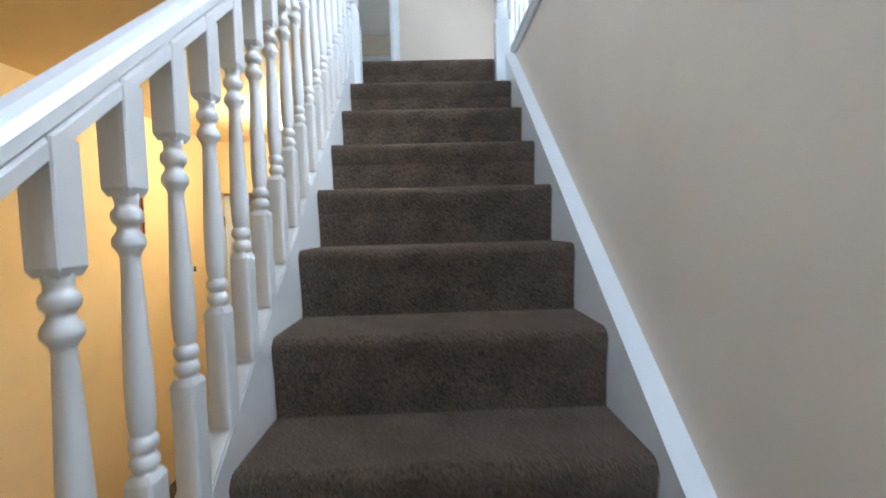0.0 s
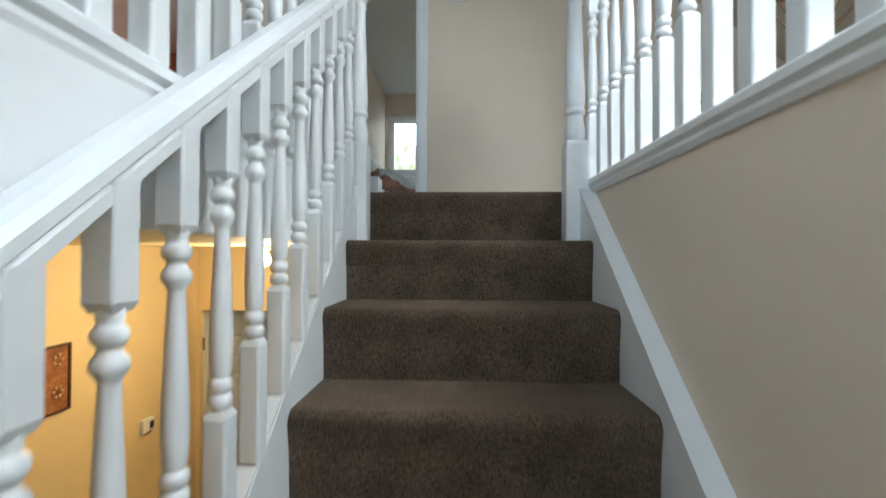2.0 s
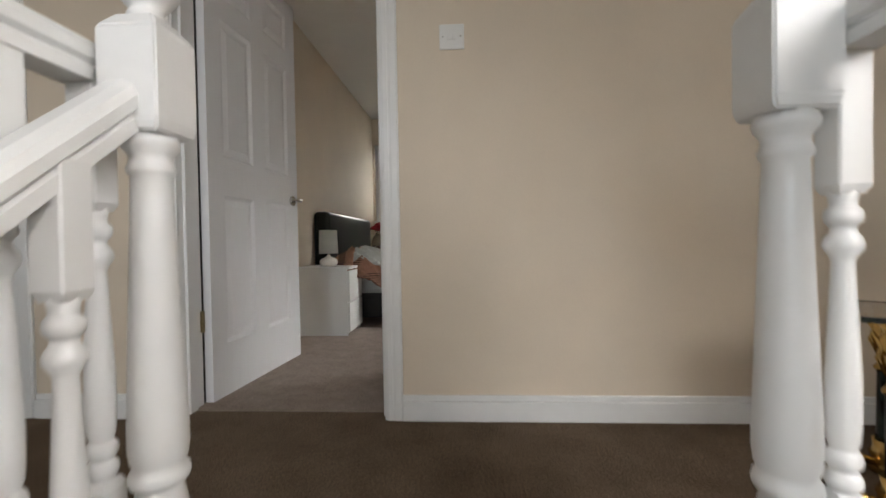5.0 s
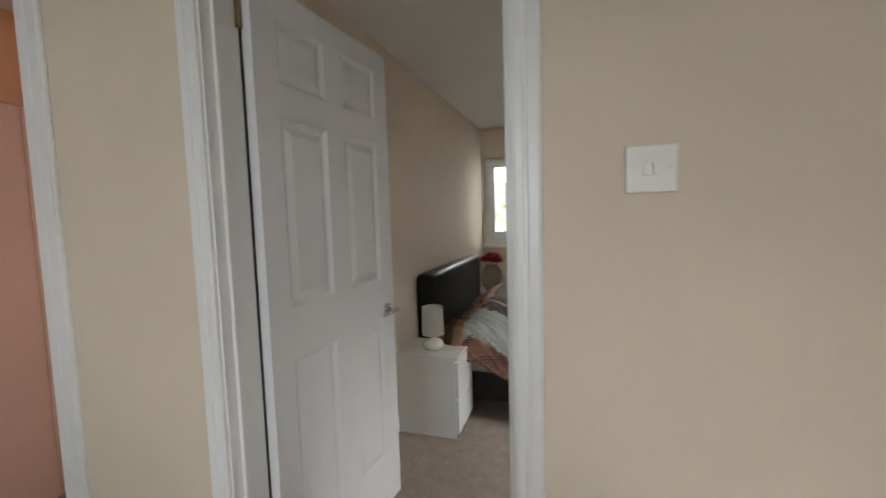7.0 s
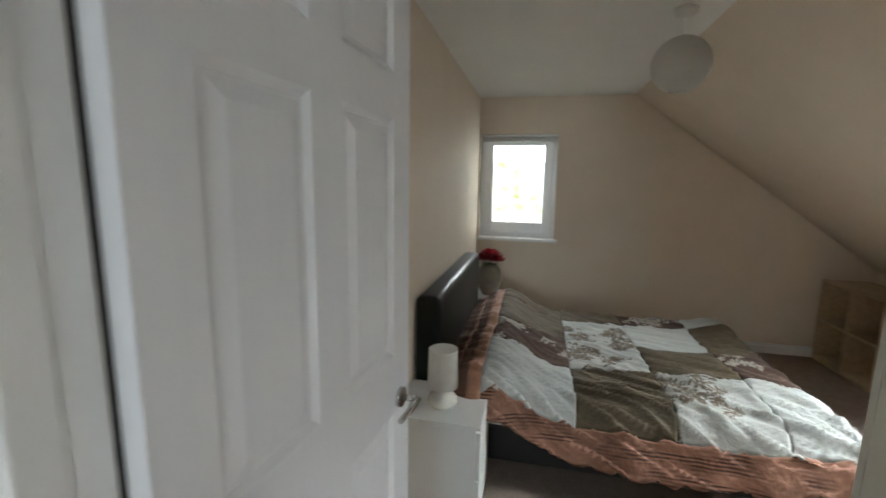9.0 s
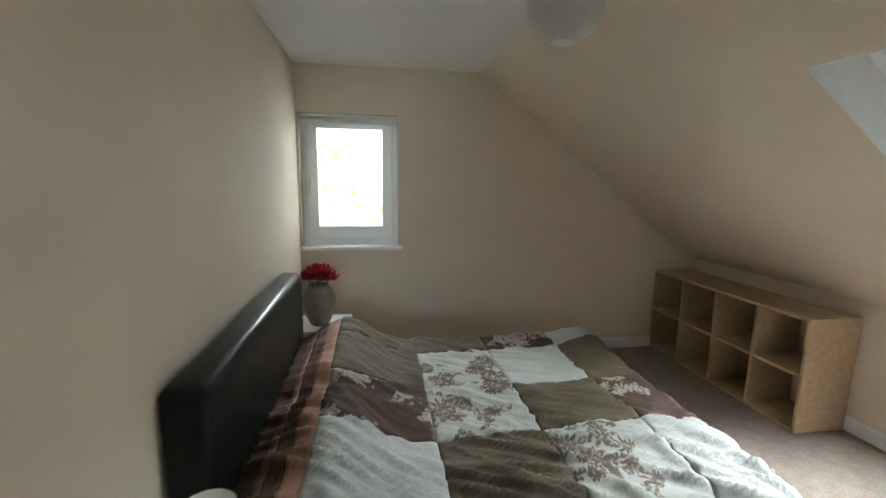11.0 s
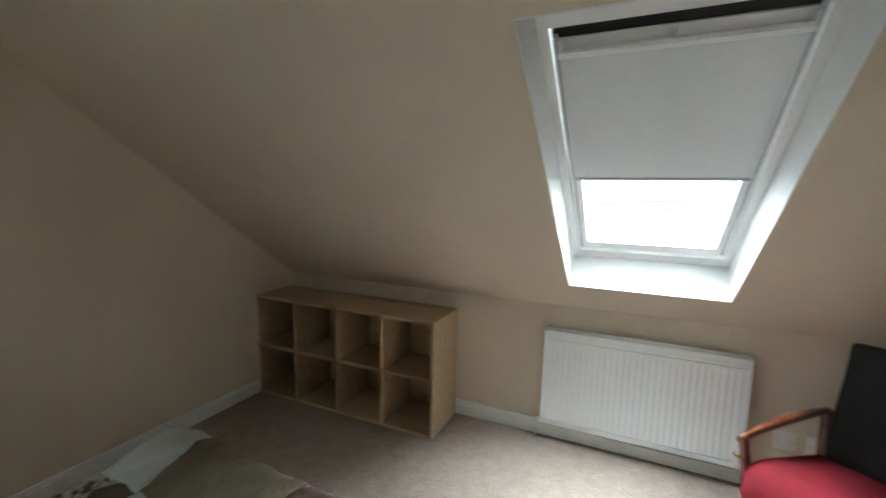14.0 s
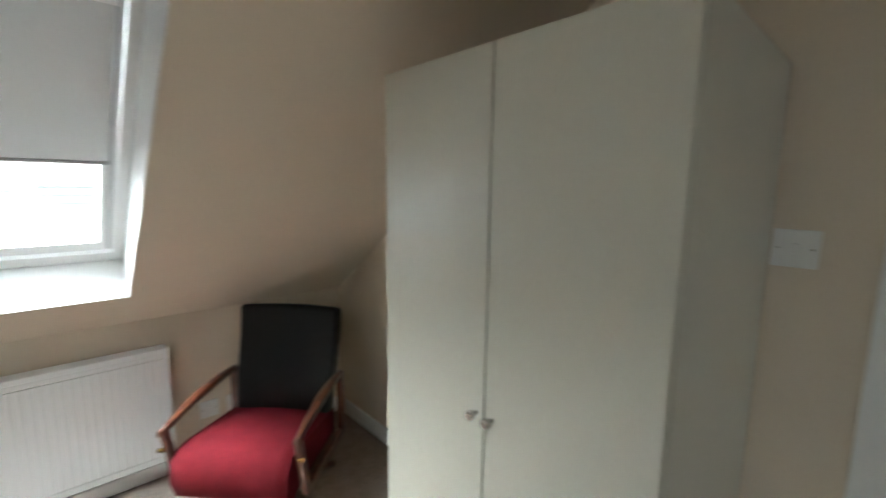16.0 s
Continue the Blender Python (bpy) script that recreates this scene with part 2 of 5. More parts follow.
Q_dark = quilt_cloth("brown_floral_quilt_cloth", (0.08, 0.051, 0.039), motif=(0.33, 0.3, 0.26, 0.53))
# copper drape: blotches paint satin sheen, dark lines the shade of its tucks
Q_copper = quilt_cloth("copper_tuck_shade_cloth", (0.25, 0.13, 0.088), stripes=("Z", 19.0, (0.07, 0.036, 0.027)), var=0.3)
Q_plain_copper = mat("copper_cloth", (0.36, 0.19, 0.125), 0.7, var=0.12, scale=9, fine=140, bump=0.4, bump_scale=30, dist=0.01, spec=0.2)
Q_brown = quilt_cloth("brown_lined_cloth", (0.17, 0.1, 0.07), stripes=("X", 30.0, (0.045, 0.026, 0.02)))


# ---- mesh helpers ----
def box(bm, x0, x1, y0, y1, z0, z1, bevel=0.0, seg=2):
    made = bmesh.ops.create_cube(bm, size=1.0, matrix=Matrix.Translation(((x0 + x1) / 2, (y0 + y1) / 2, (z0 + z1) / 2)) @ Matrix.Diagonal((abs(x1 - x0), abs(y1 - y0), abs(z1 - z0), 1)))
    if bevel:
        edges = {e for v in made["verts"] for e in v.link_edges}
        bmesh.ops.bevel(bm, geom=list(edges), offset=bevel, segments=seg, affect="EDGES", profile=0.5)
    return made["verts"]


def lathe(bm, profile, n=16, at=(0, 0, 0), sx=1.0, sy=1.0):
    """A turned shape from (radius, height) pairs."""
    rings = []
    for r, z in profile:
        rings.append([bm.verts.new((at[0] + sx * r * math.cos(2 * math.pi * k / n), at[1] + sy * r * math.sin(2 * math.pi * k / n), at[2] + z)) for k in range(n)])
    for a, b in zip(rings, rings[1:]):
        for k in range(n):
            bm.faces.new((a[k], a[(k + 1) % n], b[(k + 1) % n], b[k])).smooth = True
    bm.faces.new(list(reversed(rings[0])))
    bm.faces.new(rings[-1])


def prism(bm, poly, axis, a, b):
    """A polygon in the plane across axis ('x': (y, z); 'y': (x, z); 'z': (x, y)), drawn out from a to b."""
    def at(p, d):
        return {"x": (d, p[0], p[1]), "y": (p[0], d, p[1]), "z": (p[0], p[1], d)}[axis]
    v0, v1 = [bm.verts.new(at(p, a)) for p in poly], [bm.verts.new(at(p, b)) for p in poly]
    faces = [bm.faces.new(v0), bm.faces.new(list(reversed(v1)))]
    for k in range(len(poly)):
        j = (k + 1) % len(poly)
        faces.append(bm.faces.new((v0[j], v0[k], v1[k], v1[j])))
    bmesh.ops.recalc_face_normals(bm, faces=faces)
    return v0 + v1


def tube(bm, pts, r, n=8):
    """A round bar along points."""
    pts = [Vector(p) for p in pts]
    rings = []
    for k, p in enumerate(pts):
        d = (pts[min(k + 1, len(pts) - 1)] - pts[max(k - 1, 0)]).normalized()
        s = d.cross(Vector((0, 0, 1)) if abs(d.z) < 0.9 else Vector((1, 0, 0))).normalized()
        u = s.cross(d)
        rad = r[k] if isinstance(r, (list, tuple)) else r
        rings.append([bm.verts.new(p + rad * (math.cos(2 * math.pi * j / n) * s + math.sin(2 * math.pi * j / n) * u)) for j in range(n)])
    for a, b in zip(rings, rings[1:]):
        for j in range(n):
            bm.faces.new((a[j], a[(j + 1) % n], b[(j + 1) % n], b[j])).smooth = True
    bm.faces.new(list(reversed(rings[0])))
    bm.faces.new(rings[-1])


def mesh_of(name, bm, *mats):
    bmesh.ops.recalc_face_normals(bm, faces=bm.faces)
    me = bpy.data.meshes.new(name)
    bm.to_mesh(me)
    bm.free()
    for m in mats:
        me.materials.append(m)
    return me


def part(name, bm, material, parent, label="", at=None):
    ob = new(name, mesh_of(name, bm, material) if isinstance(bm, bmesh.types.BMesh) else bm)
    ob.parent = parent
    if at:
        ob.location = at
    return tagged(ob, label)


def thing(name, at, label, category, group="", rz=0.0, kind=""):
    ob = new(name)
    ob.empty_display_size = 0.1
    ob.matrix_world = pose(*at, rz=rz)
    return tagged(ob, label, category, group, kind)


def structure(name, bm, material, label, category):
    return tagged(new(name, mesh_of(name, bm, material)), label, category, kind="structure")


def B(*a, **k):
    bm = bmesh.new()
    box(bm, *a, **k)
    return bm


# ---- levels and lines of the house ----
RISE, GOING, STEPS = 0.21, 0.25, 13
WALL_Y, ROOM_Y = 0.861, 0.985          # the wall with the bedroom door
LEFT_X, KNEE_X, GABLE_Y = -0.80, 2.455, 4.70
KINK_X, CEIL_Z, PITCH = 0.526, 2.19, 0.735
BACK_Y, FAR_X = -4.2, -3.4
HALL_X, HALL_Y = -1.5, 1.19              # side and end of the hall below
LOW_Z = -RISE * STEPS
KNEE_Z = CEIL_Z - PITCH * (KNEE_X - KINK_X)


def roof_z(x):
    return CEIL_Z if x < KINK_X else CEIL_Z - PITCH * (x - KINK_X)


def wall_cell(bm, x0, x1, z0, z1, y0, y1):
    """A piece of a cross wall; z1 None: up to the ceiling, which slopes past the kink."""
    if z1 is not None:
        box(bm, x0, x1, y0, y1, z0, z1)
        return
    xs = [x0] + ([KINK_X] if x0 < KINK_X < x1 else []) + [x1]
    prism(bm, [(x0, z0), (x1, z0)] + [(x, roof_z(x) + 0.02) for x in reversed(xs)], "y", y0, y1)


# door wall: bedroom door and the door of the orange room
DOOR_L, DOOR_R, DOOR_H = -0.69, 0.108, 1.965
bm = bmesh.new()
wall_cell(bm, FAR_X, -3.24, 0, None, WALL_Y, ROOM_Y)
wall_cell(bm, -3.24, -1.31, 2.12, None, WALL_Y, ROOM_Y)
wall_cell(bm, -1.31, DOOR_L, 0, None, WALL_Y, ROOM_Y)
wall_cell(bm, DOOR_L, DOOR_R, DOOR_H, None, WALL_Y, ROOM_Y)
wall_cell(bm, DOOR_R, KNEE_X, 0, None, WALL_Y, ROOM_Y)
structure("wall_door_side", bm, M_wall, "cream painted plaster wall with two doorways", "wall")

# gable wall with the window opening
WX0, WX1, WZ0, WZ1 = -0.785, -0.08, 0.905, 1.865
bm = bmesh.new()
wall_cell(bm, LEFT_X - 0.12, WX0, 0, None, GABLE_Y, GABLE_Y + 0.26)
box(bm, WX0, WX1, GABLE_Y, GABLE_Y + 0.26, 0, WZ0)
wall_cell(bm, WX0, WX1, WZ1, None, GABLE_Y, GABLE_Y + 0.26)
wall_cell(bm, WX1, KNEE_X, 0, None, GABLE_Y, GABLE_Y + 0.26)
structure("wall_gable", bm, M_wall, "cream painted gable wall with a small window", "wall")
structure("wall_bed_side", B(LEFT_X - 0.12, LEFT_X, ROOM_Y, GABLE_Y, 0, CEIL_Z + 0.02), M_wall, "cream painted wall behind the bed", "wall")
structure("wall_knee", B(KNEE_X, KNEE_X + 0.12, BACK_Y, GABLE_Y + 0.26, -0.2, KNEE_Z + 0.05), M_wall, "low cream painted knee wall under the slope", "wall")

# flat ceiling and slope
bm = bmesh.new()
box(bm, FAR_X, KINK_X + 0.01, BACK_Y - 0.2, WALL_Y, CEIL_Z, CEIL_Z + 0.15)
box(bm, LEFT_X, KINK_X + 0.01, WALL_Y, GABLE_Y + 0.26, CEIL_Z, CEIL_Z + 0.15)
box(bm, FAR_X, LEFT_X, WALL_Y, 3.4, CEIL_Z, CEIL_Z + 0.15)
structure("ceiling", bm, M_ceil, "flat white painted ceiling", "ceiling")
COS, SIN = 1 / math.hypot(1, PITCH), PITCH / math.hypot(1, PITCH)


def on_roof(x, y, up=0.0):
    """A point over the place x, y of the slope, up metres out through the roof."""
    return Vector((x + SIN * up, y, roof_z(x) + COS * up))


def roof_box(bm, x0, x1, y0, y1, u0, u1):
    v = [bm.verts.new(on_roof(x, y, u)) for u in (u0, u1) for x, y in ((x0, y0), (x1, y0), (x1, y1), (x0, y1))]
    for f in ((0, 1, 2, 3), (7, 6, 5, 4), (0, 4, 5, 1), (1, 5, 6, 2), (2, 6, 7, 3), (3, 7, 4, 0)):
        bm.faces.new([v[k] for k in f])


SKY = (1.10, 2.238, 2.022, 2.702)      # rooflight opening: x from, x to, y from, y to
SKY2 = (1.10, 2.238, -2.0, -1.1)       # the landing's rooflight, behind the walk
bm = bmesh.new()
ys = [BACK_Y - 0.2, SKY2[2], SKY2[3], SKY[2], SKY[3], GABLE_Y + 0.26]
for k, (a, b) in enumerate(zip(ys, ys[1:])):
    if k in (1, 3):
        roof_box(bm, KINK_X, SKY[0], a, b, 0, 0.26)
        roof_box(bm, SKY[1], KNEE_X + 0.2, a, b, 0, 0.26)
    else:
        roof_box(bm, KINK_X, KNEE_X + 0.2, a, b, 0, 0.26)
structure("ceiling_slope", bm, M_wall, "sloping cream painted attic ceiling", "ceiling")

# floors
bm = bmesh.new()
box(bm, FAR_X, KNEE_X, 0.2, 0.925, -0.2, 0)
box(bm, FAR_X, -0.05, -0.06, 0.2, -0.2, 0)
box(bm, 0.81, KNEE_X, -0.06, 0.2, -0.2, 0)
box(bm, FAR_X, -0.13, BACK_Y, -0.06, -0.2, 0)
box(bm, 0.97, KNEE_X, BACK_Y, -0.06, -0.2, 0)
structure("floor_landing", bm, M_carpet, "dark brown carpeted landing floor", "floor")
bm = bmesh.new()
box(bm, LEFT_X, KNEE_X, 0.925, GABLE_Y, -0.2, 0.002)
structure("floor_bedroom", bm, M_carpet2, "beige carpeted bedroom floor", "floor")

# the stairwell below
bm = bmesh.new()
box(bm, 0.868, 0.97, BACK_Y, HALL_Y, LOW_Z, -0.2)
box(bm, 0.868, 0.97, BACK_Y, 0.86, -0.2, -0.018)
structure("wall_stair", bm, M_wall, "cream painted wall along the stairs", "wall")
structure("wall_hall_side", B(HALL_X - 0.12, HALL_X, BACK_Y, 2.6, LOW_Z, -0.2), M_yellow, "hall wall in lamp-tinted yellow paint and warm lamp light", "wall")
bm = bmesh.new()
box(bm, HALL_X, -1.47, HALL_Y, HALL_Y + 0.12, LOW_Z, -0.2)
box(bm, -1.47, -0.69, HALL_Y, HALL_Y + 0.12, -0.66, -0.2)
box(bm, -0.69, 0.97, HALL_Y, HALL_Y + 0.12, LOW_Z, -0.2)
structure("wall_hall_end", bm, M_yellow, "hall end wall in lamp-tinted yellow paint with a doorway", "wall")
bm = bmesh.new()
box(bm, HALL_X, 0.97, 2.6, 2.72, LOW_Z, -0.2)
box(bm, -0.3, -0.2, HALL_Y + 0.12, 2.6, LOW_Z, -0.2)
structure("wall_lower_room", bm, M_yellow, "wall in lamp-tinted yellow paint of the room past the hall", "wall")
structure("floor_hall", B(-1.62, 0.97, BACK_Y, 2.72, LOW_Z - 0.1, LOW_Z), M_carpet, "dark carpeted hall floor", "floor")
structure("ceiling_hall", B(HALL_X, -0.131, BACK_Y, HALL_Y, -0.221, -0.203), M_yellow, "hall ceiling in lamp-tinted yellow paint under the landing", "ceiling")
bm = bmesh.new()
box(bm, FAR_X, -1.1, BACK_Y - 0.12, BACK_Y, LOW_Z, CEIL_Z)
box(bm, 0.5, KNEE_X, BACK_Y - 0.12, BACK_Y, LOW_Z, KNEE_Z)
prism(bm, [(0.5, KNEE_Z), (KNEE_X, KNEE_Z), (KINK_X, CEIL_Z), (0.5, CEIL_Z)], "y", BACK_Y - 0.12, BACK_Y)
box(bm, -1.1, 0.5, BACK_Y - 0.12, BACK_Y, LOW_Z, -0.45)
box(bm, -1.1, 0.5, BACK_Y - 0.12, BACK_Y, 2.1, CEIL_Z)
structure("wall_stair_end", bm, M_wall, "cream painted end wall with the stair window", "wall")
structure("wall_landing_side", B(FAR_X - 0.12, FAR_X, BACK_Y, 3.4, LOW_Z, CEIL_Z), M_wall, "cream painted landing wall", "wall")
structure("trim_landing_edge", B(-0.13, -0.118, BACK_Y, -0.06, -0.222, -0.02), M_white, "white painted fascia of the landing edge", "trim")

# orange room behind the second doorway
bm = bmesh.new()
box(bm, FAR_X, -0.92, 3.28, 3.4, 0, CEIL_Z)
box(bm, -0.95, -0.92, ROOM_Y, 3.28, 0, CEIL_Z)
box(bm, FAR_X, FAR_X + 0.02, ROOM_Y, 3.28, 0, CEIL_Z)
structure("wall_orange_room", bm, M_orange, "orange painted walls of the next room", "wall")
# added sheet carries the salmon surface up to the ceiling
structure("wall_next_room_return", B(FAR_X + 0.02, -2.083, 0.988, 0.9985, 0, CEIL_Z - 0.003), M_pink, "salmon sheet added as a wall return in the next room", "wall")
structure("floor_orange_room", B(FAR_X, -0.92, 0.925, 3.4, -0.2, 0), M_carpet2, "beige carpeted floor of the next room", "floor")

# skirting boards
def skirting(name, x0, x1, y0, y1, z=0.0, h=0.09):
    bm = bmesh.new()
    box(bm, x0, x1, y0, y1, z, z + h - 0.02, 0.002, 1)
    t = 0.006
    box(bm, x0 + (t if x1 - x0 < 0.05 else 0), x1 - (0 if x1 - x0 < 0.05 else 0), y0 + (t if y1 - y0 < 0.05 else 0), y1, z + h - 0.02, z + h, 0.003, 2)
    structure(name, bm, M_white, "white painted skirting board", "skirting")


skirting("baseboard_1", 0.15, KNEE_X, WALL_Y - 0.018, WALL_Y)
skirting("baseboard_2", -1.225, -0.76, WALL_Y - 0.018, WALL_Y)
skirting("baseboard_3", LEFT_X, KNEE_X, GABLE_Y - 0.018, GABLE_Y)
skirting("baseboard_4", KNEE_X - 0.018, KNEE_X, ROOM_Y, GABLE_Y - 0.02)
skirting("baseboard_5", 0.2, KNEE_X - 0.02, ROOM_Y, ROOM_Y + 0.018)
skirting("baseboard_6", LEFT_X, LEFT_X + 0.018, ROOM_Y + 0.02, GABLE_Y - 0.02)

# ---- outside ----
def glow_mat(name, strength, a, b, c):
    m = bpy.data.materials.new(name)
    m.use_nodes = True
    nt = m.node_tree
    nt.nodes.remove(nt.nodes["Principled BSDF"])
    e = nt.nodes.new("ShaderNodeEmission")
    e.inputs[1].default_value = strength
    tc, n = nt.nodes.new("ShaderNodeTexCoord"), nt.nodes.new("ShaderNodeTexNoise")
    n.inputs["Scale"].default_value, n.inputs["Detail"].default_value = 4.5, 8.0
    r = nt.nodes.new("ShaderNodeValToRGB")
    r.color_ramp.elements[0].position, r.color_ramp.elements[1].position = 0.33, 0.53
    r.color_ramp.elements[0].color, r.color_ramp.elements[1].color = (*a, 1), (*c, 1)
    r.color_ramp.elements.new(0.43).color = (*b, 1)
    nt.links.new(tc.outputs["Object"], n.inputs["Vector"])
    nt.links.new(n.outputs["Fac"], r.inputs[0])
    nt.links.new(r.outputs[0], e.inputs[0])
    nt.links.new(e.outputs[0], nt.nodes["Material Output"].inputs[0])
    return m


# backdrop sheets give off light; blown-out daylight is put into their colours
M_trees = glow_mat("glowing_spring_trees", 1.6, (0.56, 0.62, 0.24), (0.88, 0.93, 0.58), (1.0, 1.0, 0.95))
M_sky_glow = glow_mat("bright_cloud", 3.6, (0.9, 0.95, 0.95), (0.95, 0.97, 1.0), (1.0, 1.0, 1.0))
structure("backdrop", B(-10, 6, 12, 12.1, -3, 9), M_trees, "glowing backdrop of spring trees and pale sky outside", "backdrop")
structure("backdrop_sky", B(16, 16.1, -14, 16, -3, 16), M_sky_glow, "pale overcast sky over the roofs outside", "backdrop")
# far tree and roofs: their overexposed paleness is put into glowing colours
M_far_tree = glow_mat("glowing_far_tree", 1.35, (0.72, 0.86, 0.8), (0.82, 0.93, 0.86), (0.95, 0.98, 0.96))
M_far_roof = glow_mat("glowing_far_roof", 1.15, (0.84, 0.9, 0.89), (0.9, 0.94, 0.93), (0.95, 0.97, 0.96))
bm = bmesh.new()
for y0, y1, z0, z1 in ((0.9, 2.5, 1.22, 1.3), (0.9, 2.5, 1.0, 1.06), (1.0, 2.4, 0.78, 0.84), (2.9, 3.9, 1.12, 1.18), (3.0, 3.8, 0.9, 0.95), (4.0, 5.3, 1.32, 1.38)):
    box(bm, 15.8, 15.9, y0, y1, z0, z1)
structure("backdrop_roofs", bm, M_far_roof, "glowing strips for the pale roof lines of far houses", "backdrop")
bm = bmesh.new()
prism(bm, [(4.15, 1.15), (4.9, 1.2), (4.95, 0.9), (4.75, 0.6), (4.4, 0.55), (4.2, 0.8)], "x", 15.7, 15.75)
structure("backdrop_tree", bm, M_far_tree, "glowing pale green patch for a far tree", "backdrop")
M_ground = mat("grass_ground", (0.07, 0.1, 0.035), 0.95, var=0.3, scale=0.6, fine=8, bump=0)
structure("ground", B(-400, 400, -400, 400, LOW_Z - 0.3, LOW_Z - 0.15), M_ground, "grass round the house", "ground")

# ---- stairs ----
stairs = thing("stairs", (0, 0, 0), "straight flight of dark brown carpeted stairs", "stairs", kind="structure")
prof = [(0.264, -0.001), (0.03, 0.0)]
for k in range(5):
    a = radians(90 + 22.5 * k)
    prof.append((0.03 + 0.03 * math.cos(a), -0.03 + 0.03 * math.sin(a)))
prof += [(0.003, -0.055), (0.008, -0.09), (0.012, -0.14), (0.014, -RISE - 0.015), (0.264, -RISE - 0.015)]
bm = bmesh.new()
prism(bm, prof, "x", -0.053, 0.812)
for f in bm.faces:
    f.smooth = len(f.verts) == 4 and f.calc_area() < 0.04
step_mesh = mesh_of("step", bm, M_carpet)
for k in range(STEPS):
    part("step", step_mesh, None, stairs, at=(0, -GOING * k, -RISE * k + 0.001))
SLOPE = RISE / GOING


def string_board(name, x0, x1, top, depth, y1=-0.055):
    y0 = -GOING * STEPS - 0.1
    bm = bmesh.new()
    prism(bm, [(y0, top + SLOPE * y0 - depth), (y0, top + SLOPE * y0), (y1, top + SLOPE * y1), (y1, top + SLOPE * y1 - depth)], "x", x0, x1)
    return part(name, bm, M_white, stairs, "white painted string board")


string_board("string", -0.098, -0.0535, 0.062, 0.36)
string_board("string", 0.8125, 0.8675, 0.062, 0.36)
string_board("string_cap", 0.809, 0.823, 0.067, 0.012)
string_board("string_cap", -0.064, -0.050, 0.067, 0.012)

# ---- balustrades ----
S = 0.0208                              # half a baluster's square


def block(bm, z0, z1, s, bevel_low, bevel_high):
    """A square block whose ends run in small chamfers to the turning."""
    rings = [(s * 0.72, z0)] if bevel_low else []
    rings += [(s, z0 + (0.012 if bevel_low else 0)), (s, z1 - (0.012 if bevel_high else 0))]
    rings += [(s * 0.72, z1)] if bevel_high else []
    vs = [[bm.verts.new((sx * r, sy * r, z)) for sx, sy in ((-1, -1), (1, -1), (1, 1), (-1, 1))] for r, z in rings]
    for a, b in zip(vs, vs[1:]):
        for k in range(4):
            bm.faces.new((a[k], a[(k + 1) % 4], b[(k + 1) % 4], b[k]))
    bm.faces.new(list(reversed(vs[0])))
    bm.faces.new(vs[-1])
    upright = [e for e in bm.edges if abs(e.verts[0].co.z - e.verts[1].co.z) > 0.05]
    bmesh.ops.bevel(bm, geom=upright, offset=0.0025, segments=1, affect="EDGES")


def turned(z0, z1):
    """The turned middle of a baluster: crisp beads and coves, a vase-shaped shaft, and beads again."""
    h = z1 - z0

    def bead(zc, inner=0.0145, outer=0.0205, half=0.0115):
        return [(inner, zc - half - 0.001)] + [(inner + (outer - inner) * math.cos(radians(a)), zc + half * math.sin(radians(a))) for a in (-75, -40, 0, 40, 75)] + [(inner, zc + half + 0.001)]

    low = [(0.0165, 0), (0.0145, 0.006)] + bead(0.02) + bead(0.048) + [(0.0152, 0.064), (0.0172, 0.07), (0.0186, 0.09), (0.0192, 0.125), (0.0186, 0.16)]
    high = [(0.0125, h - 0.1), (0.0122, h - 0.09), (0.014, h - 0.084), (0.0205, h - 0.074), (0.0212, h - 0.068), (0.0195, h - 0.06), (0.0145, h - 0.053), (0.0135, h - 0.048)] + bead(h - 0.032) + [(0.0145, h - 0.012), (0.017, h)]
    return [(r, z0 + z) for r, z in low + high]


def baluster(bottom, low_top, high_bottom, top):
    bm = bmesh.new()
    block(bm, bottom, low_top, S, False, True)
    block(bm, high_bottom, top, S, True, False)
    lathe(bm, turned(low_top - 0.004, high_bottom + 0.004), 16)
    return mesh_of("baluster", bm, M_white)


stair_mesh = baluster(-0.272, -0.03, 0.373, 0.53)
landing_mesh = baluster(0.0, 0.258, 0.645, 0.835)


def rail_profile(w, h):
    """A moulded handrail: rounded top, hollow sides, flat foot (across, up)."""
    return [(-w * .42, 0), (w * .42, 0), (w * .42, h * .28), (w * .36, h * .36), (w * .5, h * .48), (w * .5, h * .72), (w * .4, h * .9), (w * .18, h), (-w * .18, h), (-w * .4, h * .9), (-w * .5, h * .72), (-w * .5, h * .48), (-w * .36, h * .36), (-w * .42, h * .28)]


def rail(bm, profile, a, b):
    """The profile carried from a to b (y and z change, x stays)."""
    va = [bm.verts.new((a[0] + u, a[1], a[2] + v)) for u, v in profile]
    vb = [bm.verts.new((b[0] + u, b[1], b[2] + v)) for u, v in profile]
    for k in range(len(profile)):
        j = (k + 1) % len(profile)
        bm.faces.new((va[k], va[j], vb[j], vb[k]))
    bm.faces.new(va)
    bm.faces.new(list(reversed(vb)))


NEWEL = [(.030, .183), (.034, .19), (.0385, .205), (.0395, .222), (.037, .245), (.0305, .283), (.031, .29), (.0375, .294), (.0395, .302), (.0375, .311), (.032, .317), (.036, .325), (.0385, .345), (.0385, .37), (.0265, .70), (.0255, .727),
         (.029, .731), (.031, .738), (.028, .745), (.0265, .752), (.029, .76), (.035, .767), (.037, .775), (.034, .786)]


